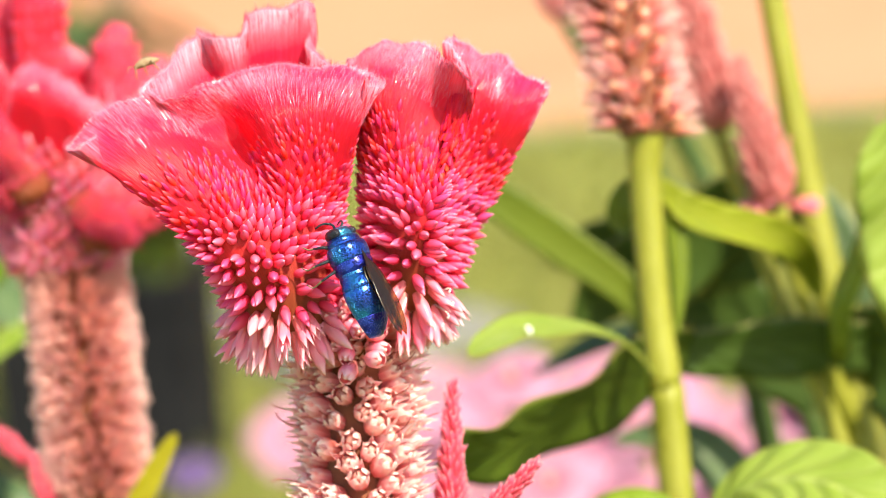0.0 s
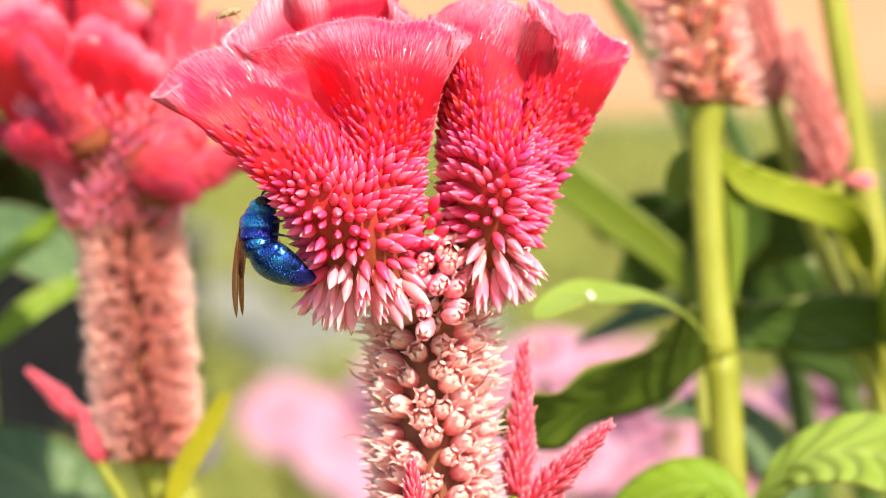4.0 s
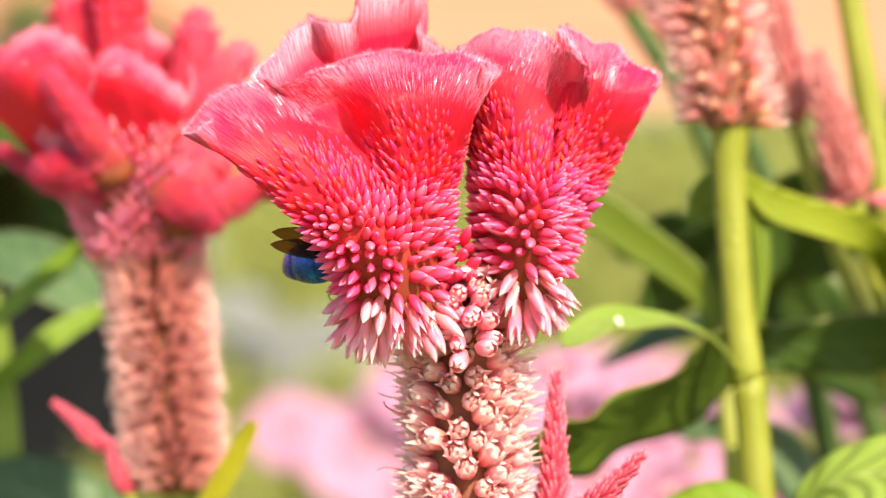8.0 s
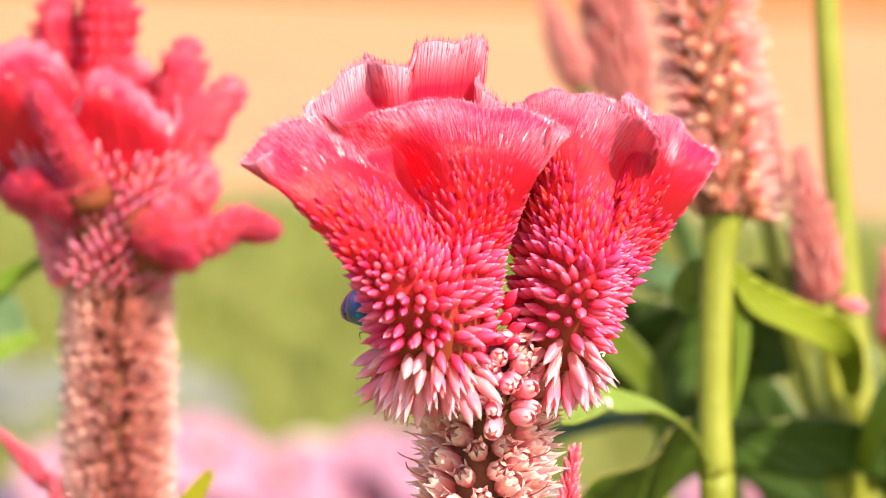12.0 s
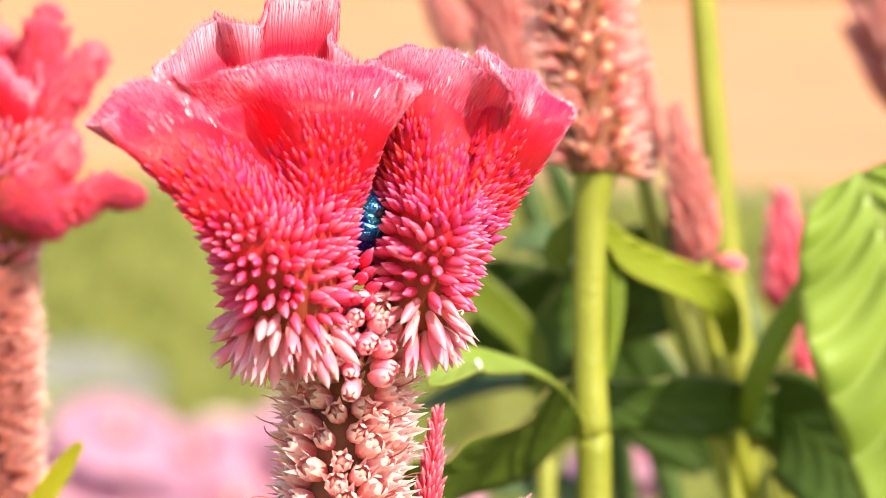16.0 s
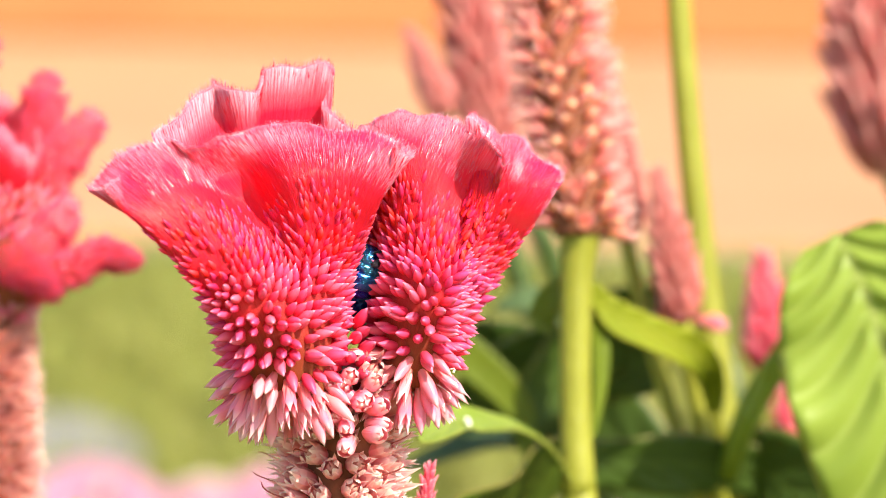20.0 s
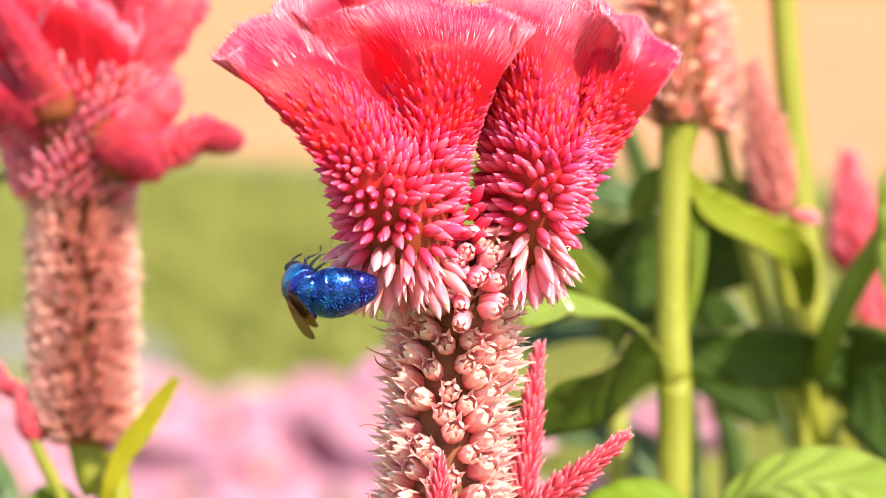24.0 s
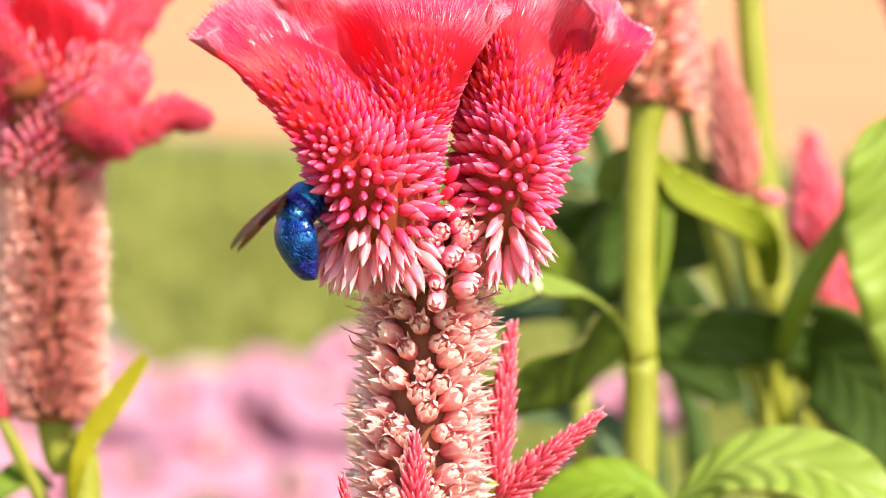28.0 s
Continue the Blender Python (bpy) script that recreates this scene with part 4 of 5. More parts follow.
def finger(parent, points, radii, seed, flat=1.0):
    """A blunt velvet finger of the comb with its short fuzz."""
    rng = np.random.default_rng(seed)
    np.random.seed(seed)
    line = curve(points, 14)
    rr = list(radii) + [radii[-1] * 0.72, radii[-1] * 0.25]
    ext = unit(line[-1] - line[-2])
    line = np.concatenate([line, [line[-1] + ext * radii[-1] * 0.7, line[-1] + ext * radii[-1]]])
    r = np.r_[np.interp(np.linspace(0, 1, 14), np.linspace(0, 1, len(radii)), radii), rr[-2:]]
    geo = tube(line, r, 16)
    v, f, uv = geo
    lump = np.array([noise.noise(Vector(p * 0.35)) for p in v])
    centre = np.repeat(line, 16, axis=0)
    v = centre + (v - centre) * (1 + 0.45 * lump)[:, None]
    ob = part("comb_finger", (v, f, uv), CREST, parent, "blunt coral velvet finger")
    n = 2200
    k = rng.integers(16 * 2, len(v), n)
    o = unit(v[k] - centre[k])
    tang = unit(np.gradient(line, axis=0))[k // 16]
    # the sheen-tipped hair colours highlights onto the fingers
    part("fuzz", hairs(v[k] + rng.normal(0, 0.3, (n, 3)), o * 0.45 + tang + rng.normal(0, 0.15, (n, 3)), 0.9 + 0.7 * rng.random(n), 0.22), RIM, ob, "", "stuff")


L_SHAPE = (tepals(6.6, 1.15, 0.36, 5), pod(4.4, 1.5, 7))
L_MESH = shared("rosy_floret", L_SHAPE, [L_HUSK, L_CAPSULE], smooth=False)
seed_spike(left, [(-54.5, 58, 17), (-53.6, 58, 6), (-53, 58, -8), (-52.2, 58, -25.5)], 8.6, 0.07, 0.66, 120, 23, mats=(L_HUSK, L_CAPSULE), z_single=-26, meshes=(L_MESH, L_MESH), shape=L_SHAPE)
part("stem", tube([(-52.2, 58, -24), (-50.5, 58, -31), (-47.5, 58, -37), (-45, 58, -120), (-44, 58, ground_z(-44, 58) - 4)], [2.6, 2.3, 2.5, 3.4, 4.4], 14, 24, 0.04), STEM, left, "green upright stem")
comb(left, (-57, 57, 12), (4.5, 4.5), [(-78, 56, 31, 0), (-75, 53, 35.5, 2), (-71, 52, 38, 4), (-67, 53, 40, 4), (-63, 53, 38.5, 3), (-61, 57, 37, 1), (-63, 64, 40, 0), (-69, 65, 40, 0), (-74, 62, 36, 0)], (1.3, 1.3), 2.0, 0, 9000, 71, -1, 0.42, 0.6)
comb(left, (-54, 57, 12), (4.5, 4.5), [(-60, 50, 31, 2), (-57, 49, 36, 5), (-53, 49, 35, 5), (-49, 50, 32, 4), (-46, 52, 29, 1), (-46, 57, 33, 0), (-50, 62, 37, 0), (-56, 62, 40, 0), (-60, 57, 36, 0)], (1.2, 1.2), 2.0, 0, 9000, 72, -1, 0.42, 0.6)
for k, (pts, rad) in enumerate((
        ([(-55, 58, 20), (-56, 57, 32), (-56.2, 56, 46)], (4.5, 4.0, 3.6)),
        ([(-58, 60, 20), (-61, 60, 32), (-63, 60, 42.5)], (4, 3.5, 3.2)),
        ([(-50, 60, 20), (-47.5, 60, 31), (-46, 60, 38)], (4, 2.6, 2.4)),
        ([(-49, 58, 20), (-44, 57, 28), (-40.2, 56, 33.2)], (4, 2.6, 2.0)),
        ([(-50, 54, 14), (-45, 52, 18), (-42.6, 51, 21.5)], (3.5, 2.6, 1.6)),
        ([(-50, 53, 12), (-43, 51, 13.6), (-37.5, 50.7, 16.4), (-34.2, 50.7, 16.0)], (3.2, 2.0, 1.9, 1.2)),
        ([(-51, 51, 16), (-47, 49, 14), (-44.4, 48.5, 12.2)], (2.6, 2.0, 1.3)),
        ([(-58, 56, 14), (-65, 55, 18), (-72.4, 54, 22.6)], (3.0, 1.7, 0.6)),
        ([(-57, 51, 16), (-61, 48, 19), (-65, 47, 19.5)], (3.0, 2.2, 2.0)),
        ([(-56, 48, 18), (-60, 45, 26), (-63.4, 44, 31.5)], (3.0, 2.0, 1.0)),
)):
    finger(left, pts, rad, 80 + k)
# pink florets that clothe the neck between spike and comb
neck_rng = np.random.default_rng(90)
neck = []
for k in range(420):
    u = (k + 0.5) / 420
    a = k * 2.39996
    r = 6.2 + 5.5 * u ** 1.4
    o = np.array([math.cos(a), math.sin(a), 0])
    neck.append(moved(SLIM_GEO, towards(np.array([-54.6 - 1.5 * u, 57.5, 7 + 17 * u]) + o * r, o + np.array([0, 0, 0.3 + 0.9 * u]) + neck_rng.normal(0, 0.12, 3), a, neck_rng.uniform(0.75, 1.05))))
part("bud_cover", joined(neck), OPEN, left, "", "stuff")
young = thing("young_flower_spike", (-63, 75, -22), "thin coral young spike beside the rosy seed spike", "flower", "young spikes")
cone_spike(young, (-61.2, 56, -19.4), (-68.6, 58, -12.4), 1.15, 90, SPIKE, 35)
cone_spike(young, (-58.2, 54, -25.5), (-61.0, 55, -18), 1.5, 90, SPIKE, 36)
part("stalk", tube([(-61.2, 56, -19.8), (-58.2, 54, -25.8), (-54, 55, -34), (-48, 58, -46)], [0.7, 0.9, 1.0, 1.2], 8, 12), STEM, young)
part("leaf", blade([(-48.6, 52, -36), (-48.0, 50, -31.5), (-46.6, 50, -27), (-44.0, 50, -23), (-41.4, 50, -18.9), (-39.4, 50, -16)], 3.1, [(0.5, -0.8, 0.2), (0.3, -0.9, 0.2)], n=28, cup=0.3, tip=0.9, base=0.3), YELLOWLEAF, left, "narrow yellow-green leaf")
part("leaf", blade([(-52, 60, -34), (-56, 56, -33), (-61, 54, -37)], 5, (0, -0.7, 0.7), cup=0.2), LEAF, left)
part("leaf", blade([(-60, 70, 14), (-68.5, 90, 10.2), (-76, 92, 5), (-84, 92, -1), (-100, 92, -12)], 5.5, [(0.2, -0.6, 0.8), (-0.3, -0.5, 0.8)], cup=0.3, tip=1.0), LEAF, left, "narrow arching green leaf")
part("leaf", blade([(-74, 120, -1), (-84, 126, 6.5), (-94, 130, 9.5), (-110, 134, 9)], 14, [(0.1, -0.6, 0.8), (0.1, -0.6, 0.8)], cup=0.1), MISTLEAF, left, "pale green leaf")
part("leaf", blade([(-70, 112, 0.5), (-78, 108, -3.5), (-84, 106, -8), (-90, 106, -13)], 4, [(0.3, -0.9, 0.2), (0.3, -0.9, 0.2)], cup=0.2), LEAF, left, "narrow green leaf")
part("leaf", blade([(-66, 92, -46), (-74, 98, -34), (-84, 100, -27), (-98, 104, -26)], 18, (0.1, -0.6, 0.8), cup=0.15), MISTLEAF, left, "pale green leaf")
part("leaf", blade([(-92, 110, -50), (-88.5, 108, -30), (-88, 108, -10), (-87, 106, 4)], 6, (0.2, -0.95, 0.1), cup=0.2), PALELEAF, left, "pale green upright leaf")


# ---- pink bedding flowers, low behind ----
def bedding(place, radius, mat, seed, label, category="flower"):
    rng = np.random.default_rng(seed)
    x, y, z = place
    ob = thing("bedding_flower", (x, y, ground_z(x, y)), label, category, "bedding flowers")
    face = unit(np.array([rng.normal(0, 0.25), -0.6, 0.75 + rng.normal(0, 0.15)]))
    s1 = unit(np.cross(face, [1, 0.1, 0]))
    s2 = np.cross(face, s1)
    for k in range(5):
        a = 2 * math.pi * k / 5 + rng.random() * 0.3
        o = s1 * math.cos(a) + s2 * math.sin(a)
        c = np.array(place)
        part("petal", blade([c + o * radius * 0.05, c + o * radius * 0.5 + face * radius * 0.1, c + o * radius], radius * 1.4, face, n=9, m=7, cup=-0.1, tip=0.75), mat, ob)
    part("throat", moved(pod(radius * 0.35, radius * 0.2, 6), towards(place, face)), WHITE, ob)
    part("stalk", tube(to_ground(x, y, z - 1, rng.normal(0, 10)), [0.9, 1.4, 2.5], 8, 10), STEM, ob)
    for k in range(5):
        a = rng.random() * 6.28
        zz = z - 34 - 14 * k
        # every other leaf takes the green that has shade in it
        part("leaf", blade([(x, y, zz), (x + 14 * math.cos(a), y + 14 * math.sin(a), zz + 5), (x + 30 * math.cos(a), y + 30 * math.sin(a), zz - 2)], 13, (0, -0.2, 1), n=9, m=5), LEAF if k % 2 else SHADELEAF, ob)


for k, (x, y, z, r) in enumerate(((-62, 900, -60, 24), (-23, 905, -66, 26), (-46, 890, -80, 28), (-119, 900, -76, 30), (-2, 900, -54, 24), (-76, 880, -88, 28), (8, 895, -80, 26), (-150, 900, -64, 20), (-131, 895, -80, 20),
                                  (-94, 910, -52, 28), (-24, 915, -48, 18), (30, 900, -74, 22), (-4, 925, -72, 28), (-38, 920, -60, 22), (-84, 925, -72, 26), (-100, 890, -94, 30), (-12, 880, -92, 28), (18, 230, -29.5, 7), (47, 235, -28, 11), (53, 230, -25, 8), (-7, 230, -19, 9),
                                  (-1, 228, -39.5, 9), (34, 232, -44, 11), (14, 225, -44, 10))):
    bedding((x, y, z), r, PINK, 100 + k, "pale lilac-pink five-petalled bedding flower on a leafy stalk")
bedding((-52, 930, -50), 13, WHITE, 130, "cream white five-petalled bedding flower on a leafy stalk")
bedding((-140, 610, -57), 9, VIOLET, 132, "deep violet five-petalled bedding flower on a leafy stalk")


# ---- planters beside the bed ----
BLACK = plain("black_plastic", (0.008, 0.008, 0.010), (0.018, 0.018, 0.021), 0.9, 12, spec=0.1)
RUSSET = plant_green("russet_leaf", (0.10, 0.03, 0.02), (0.18, 0.06, 0.035), 0.5, 0.2, 60)


def planter(name, x0, x1, y0, y1, top, mat, label, leafy, seed, leaf_mats, hang):
    """A box planter on the lawn, with a rim, soil and leaves. Sizes in metres."""
    rng = np.random.default_rng(seed)
    ob = new(name)
    ob.location = ((x0 + x1) / 2, (y0 + y1) / 2, 0)
    BASES[ob.name] = np.zeros(3)
    tagged(ob, label, "planter", "planters")
    w, d = (x1 - x0) * 500, (y1 - y0) * 500
    h = top * 1000
    v, f = [], []
    for z, k in ((0, 0.94), (h * 0.9, 0.98), (h * 0.9, 1.04), (h * 0.985, 1.05), (h, 1.03), (h, 0.93), (h * 0.93, 0.92)):
        v += [(-w * k, -d * k, z), (w * k, -d * k, z), (w * k, d * k, z), (-w * k, d * k, z)]
    f += [(4 * i + j, 4 * i + (j + 1) % 4, 4 * i + 4 + (j + 1) % 4, 4 * i + 4 + j) for i in range(6) for j in range(4)]
    f.append((3, 2, 1, 0))
    part("box_wall", (v, f, [(0, 0)] * len(v)), mat, ob, "", smooth=False)
    part("soil", ([(-w * 0.92, -d * 0.92, h * 0.94), (w * 0.92, -d * 0.92, h * 0.94), (w * 0.92, d * 0.92, h * 0.94), (-w * 0.92, d * 0.92, h * 0.94)], [(0, 1, 2, 3)], [(0, 0)] * 4), CORE, ob)
    for k in range(leafy):
        px, py = rng.uniform(-0.8, 0.8) * w, rng.uniform(-0.8, 0.8) * d
        a, s = rng.random() * 6.28, rng.uniform(50, 95) * (1.35 - px / w)
        c, e = math.cos(a), math.sin(a)
        part("leaf", blade([(px, py, h * 0.93), (px + c * s * 0.4, py + e * s * 0.4, h * 0.95 + s * hang), (px + c * s, py + e * s, h * 0.95 + s * hang * 0.8)], s * 0.4, (c * 0.4, e * 0.4, 1), n=8, m=5, thick=0.6), leaf_mats[k % len(leaf_mats)], ob)


planter("planter_box", -0.54, -0.38, 1.93, 2.08, 0.185, BLACK, "black plastic planter box with russet and green leaves", 170, 5, [DARKLEAF, RUSSET, DARKLEAF, DARKLEAF, OLIVE], 1.0)


def bevelled(name, size, place, turn, mat, label, category, edge=0.01):
    bm = bmesh.new()
    bmesh.ops.create_cube(bm, size=1)
    bmesh.ops.scale(bm, vec=size, verts=bm.verts)
    bmesh.ops.bevel(bm, geom=bm.edges[:], offset=edge, segments=2, affect="EDGES")
    me = bpy.data.meshes.new(name)
    bm.to_mesh(me)
    me.materials.append(mat)
    ob = new(name, me)
    ob.matrix_world = pose(*place, 0, 0, turn)
    return tagged(ob, label, category)


SLAB = plain("grey_paving", (0.15, 0.15, 0.15), (0.24, 0.235, 0.23), 0.85, 10)
for x, y, turn in ((-0.30, 2.45, 24), (-0.52, 2.62, 8), (-0.66, 3.1, 30)):
    bevelled("paving_slab", (0.24, 0.16, 0.05), (x, y, 0.025), turn, SLAB, "grey concrete paving slab lying on the lawn", "slab")["group"] = "paving slabs"
bevelled("wooden_post", (0.11, 0.11, 1.5), (-1.72, 8.6, 0.75), 12, plain("weathered_wood", (0.16, 0.11, 0.08), (0.28, 0.21, 0.16), 0.85, 14), "weathered brown wooden post standing on the sand", "post")


def shrub(x, y, height, count, seed):
    rng = np.random.default_rng(seed)
    ob = new("shrub")
    ob.location = (x, y, 0)
    BASES[ob.name] = np.zeros(3)
    tagged(ob, "small olive green leafy shrub on the sand", "shrub")
    for k in range(5):
        a = k * 1.3
        part("branch", tube([(0, 0, 0), (60 * math.cos(a), 60 * math.sin(a), height * 450), (130 * math.cos(a), 130 * math.sin(a), height * 950)], [14, 9, 4], 8, 8), STEM, ob)
    geos = []
    for k in range(count):
        a, r, z = rng.random() * 6.28, 190 * rng.random() ** 0.5, rng.uniform(0.15, 1.05) * height * 1000
        c, e = math.cos(a), math.sin(a)
        geos.append(blade([(c * r, e * r, z), (c * (r + 40), e * (r + 40), z + 22), (c * (r + 85), e * (r + 85), z + 4)], 34, (c * 0.3, e * 0.3, 1), n=6, m=3, thick=1))
    part("foliage", joined(geos), OLIVE, ob, "", "stuff")


shrub(-1.95, 8.9, 0.9, 320, 3)


# ---- the wasp ----
def metal(name, a, b, c):
    """Metallic shell with close round pits."""
    m = Mat(name, 0.30, Metallic=1.0, Coat_Weight=0.35, Coat_Roughness=0.2)
    colour = m.ramp(m.noise(330, 3), [(0.32, a), (0.5, b), (0.66, c)])
    vor = m.node("TexVoronoi", Scale=4200.0)
    m.link(m.coord(), vor.inputs["Vector"])
    pit = m.math("SMOOTH_MIN", vor.outputs["Distance"], 0.5, 0.1)
    m.base(m.mix(m.math("MULTIPLY_ADD", pit, -0.5, 0.25), colour, c))
    m.bump(m.math("SUBTRACT", 1.0, pit), 1.0, 0.0004)
    return m.m


BLUE = metal("metallic_blue", (0.004, 0.016, 0.18), (0.010, 0.075, 0.46), (0.03, 0.34, 0.74))
TEAL = metal("metallic_teal", (0.005, 0.02, 0.20), (0.012, 0.08, 0.44), (0.05, 0.36, 0.60))
INDIGO = metal("dark_indigo", (0.006, 0.006, 0.10), (0.02, 0.02, 0.34), (0.03, 0.08, 0.55))
EYE = plain("wasp_eye", (0.01, 0.01, 0.015), (0.02, 0.02, 0.035), 0.15, 900)
LIMB = plain("dark_limb", (0.012, 0.02, 0.035), (0.04, 0.05, 0.06), 0.35, 900, 0.4)
TARSUS = plain("straw_limb", (0.10, 0.075, 0.04), (0.20, 0.15, 0.08), 0.5, 900)


def wing_material():
    """Smoky amber membrane with a branching net of dark veins."""
    m = Mat("smoky_wing", 0.22, Specular_IOR_Level=0.5, Coat_Weight=0.2, Coat_Roughness=0.15)
    u, v, _ = along(m)
    lines = m.math("PINGPONG", m.math("ADD", m.math("MULTIPLY", v, 3.0), m.math("MULTIPLY", m.math("SINE", m.math("MULTIPLY", u, 4.0)), 0.6)), 0.5)
    cross = m.math("PINGPONG", m.math("ADD", m.math("MULTIPLY", u, 2.5), m.math("MULTIPLY", v, 0.9)), 0.5)
    vein = m.math("MAXIMUM", m.math("LESS_THAN", lines, 0.045), m.math("LESS_THAN", cross, 0.022))
    m.base(m.mix(vein, (0.030, 0.018, 0.018), (0.008, 0.005, 0.005)))
    m.bump(m.noise(900, 3), 0.5, 0.0002)
    clear = m.node("BsdfTransparent")
    clear.inputs[0].default_value = (0.74, 0.50, 0.28, 1)
    mx = m.node("MixShader")
    m.link(m.math("MULTIPLY_ADD", vein, -0.4, 0.62), mx.inputs[0])
    m.link(m.b.outputs[0], mx.inputs[1])
    m.link(clear.outputs[0], mx.inputs[2])
    m.link(mx.outputs[0], m.t.nodes["Material Output"].inputs["Surface"])
    return m.m


WING = wing_material()


def loft(rings, seg=20, flat=0.0):
    """A body through rings (x, half width, half height, middle height)."""
    v, uv = [], []
    for k, (x, w, h, c) in enumerate(rings):
        for j in range(seg):
            a = 2 * math.pi * j / seg
            z = math.sin(a) * h
            v.append((x, math.cos(a) * w, c + (z if z > 0 else z * (1 - flat)))), uv.append((k / len(rings), j / seg))
    f = [(i * seg + j, (i + 1) * seg + j, (i + 1) * seg + (j + 1) % seg, i * seg + (j + 1) % seg) for i in range(len(rings) - 1) for j in range(seg)]
    f += [tuple(range(seg)), tuple((len(rings) - 1) * seg + j for j in range(seg - 1, -1, -1))]
    return v, f, uv


def bigger(rings, k):
    return [(x * (k if x < 0 else 1), w * k, h * k, c) for x, w, h, c in rings]


def dome(x0, x1, w, h, c, p0=0.3, p1=0.3, n=9):
    """Rings of a barrel that narrows to p0 and p1 at its ends."""
    out = []
    for k in range(n):
        t = k / (n - 1)
        s = math.sin(math.pi * t) ** 0.55
        r = s + (1 - s) * (p0 * (1 - t) + p1 * t)
        out.append((x0 + (x1 - x0) * t, w * r, h * r, c))
    return out


wasp = new("cuckoo_wasp")
BASES[wasp.name] = np.zeros(3)
tagged(wasp, "metallic blue cuckoo wasp with smoky brown wings on the cockscomb flower", "wasp")
head = part("head", loft(dome(4.3, 5.9, 1.72, 1.5, -0.15, 0.6, 0.35)), TEAL, wasp, "blue-green metallic head")
for s in (1, -1):
    eye = loft(dome(4.5, 5.75, 0.66, 1.05, 0.0, 0.2, 0.2, 9), 16)
    part("eye", (np.array(eye[0]) + (0, 1.35 * s, 0.12), eye[1], eye[2]), EYE, head, "glossy black compound eye")
    part("antenna", tube([(5.7, 0.4 * s, 0.0), (6.3, 0.9 * s, 0.2), (6.7, 1.5 * s, -0.5), (6.6, 1.9 * s, -1.4)], [0.17, 0.15, 0.14, 0.09], 7, 12), LIMB, head, "thin dark antenna")
part("pronotum", loft(dome(3.35, 4.75, 2.1, 1.8, 0.0, 0.92, 0.74, 9), 28), TEAL, wasp, "blue-green collar plate")
part("thorax", loft(dome(1.75, 3.75, 2.5, 2.25, 0.1, 0.93, 0.88, 11), 28), BLUE, wasp, "bright blue pitted thorax")
part("scutellum", loft(dome(0.45, 2.0, 2.3, 2.2, 0.1, 0.86, 0.95), 28), INDIGO, wasp, "deep violet-blue rounded shield")
part("propodeum", loft(dome(-0.9, 0.75, 2.1, 1.9, 0.0, 0.6, 0.95), 28), TEAL, wasp, "blue-green hind plate of the thorax")
for s in (1, -1):
    cap = loft(dome(-0.55, 0.55, 0.42, 0.30, 0.0, 0.2, 0.2, 7), 12)
    part("tegula", (np.array(cap[0]) + (3.0, 2.0 * s, 0.85), cap[1], cap[2]), TEAL, wasp, "small blue-green wing cap")
    part("tooth", moved(pod(0.9, 0.7, 7), towards((-0.1, 1.75 * s, -0.1), (-0.5, s, 0.0))), INDIGO, wasp, "pointed side tooth")
abdomen = part("abdomen", loft(bigger([(1.0, 0.8, 0.7, -0.1), (0.6, 1.5, 1.3, 0), (-0.2, 2.15, 1.8, 0.05), (-0.9, 2.42, 2.05, 0.05), (-1.35, 2.5, 2.1, 0.05), (-1.42, 2.3, 1.9, 0.02)], 1.14), 24, 0.4), BLUE, wasp, "blue pitted first abdomen segment")
part("abdomen_segment", loft(bigger([(-1.15, 2.35, 2.0, 0.05), (-1.38, 2.52, 2.14, 0.05), (-2.3, 2.5, 2.1, 0.05), (-3.4, 2.25, 1.85, 0.0), (-4.1, 1.95, 1.6, -0.05), (-4.18, 1.8, 1.45, -0.05)], 1.14), 24, 0.4), BLUE, abdomen, "bright blue pitted abdomen segment")
part("abdomen_tip", loft(bigger([(-3.95, 1.8, 1.48, -0.05), (-4.15, 1.92, 1.57, -0.05), (-4.9, 1.65, 1.3, -0.15), (-5.6, 1.25, 0.95, -0.3), (-6.0, 0.95, 0.6, -0.42), (-6.1, 0.7, 0.3, -0.48)], 1.14), 24, 0.4), INDIGO, abdomen, "dark indigo abdomen tip")
for s in (1, -1):
    for x, fx, fy, fz in ((3.9, 4.8, 2.6, -2.9), (2.6, 2.6, 3.5, -3.3), (1.5, 0.6, 3.4, -3.5)):
        leg = part("leg", tube([(x, 0.9 * s, -1.0), (x + (fx - x) * 0.35, 2.3 * s, -1.0), (x + (fx - x) * 0.75, fy * s * 0.95, -2.2)], [0.24, 0.19, 0.11], 8, 12), LIMB, wasp, "thin dark blue leg")
        part("foot", tube([(x + (fx - x) * 0.75, fy * s * 0.95, -2.2), (fx, fy * s, fz), (fx + 0.5, (fy + 0.5) * s, fz - 0.25)], [0.11, 0.08, 0.06], 6, 8), TARSUS, leg, "straw-coloured foot")
WINGS = []
for s in (1, -1):
    wing = part("wing", blade([(0.2, 0, 0), (-2.7, 0.15 * s, 0.12), (-6.4, 0.2 * s, 0.0), (-10.4, 0.1 * s, -0.4)], 2.15, (0, 0, 1), n=18, m=7, cup=0.06, thick=0.05, tip=0.6), WING, wasp, "smoky brown wing")
    part("hind_wing", blade([(-0.6, -0.2 * s, -0.15), (-2.6, -0.3 * s, -0.15), (-6.0, -0.5 * s, -0.35)], 2.4, (0, 0, 1), n=12, m=7, cup=0.06, thick=0.05, tip=0.7), WING, wing, "small hind wing")
    WINGS.append(wing)

# ---- the small bug on the rim ----
BUG = plain("brown_bug", (0.22, 0.13, 0.07), (0.42, 0.30, 0.18), 0.5, 1500)
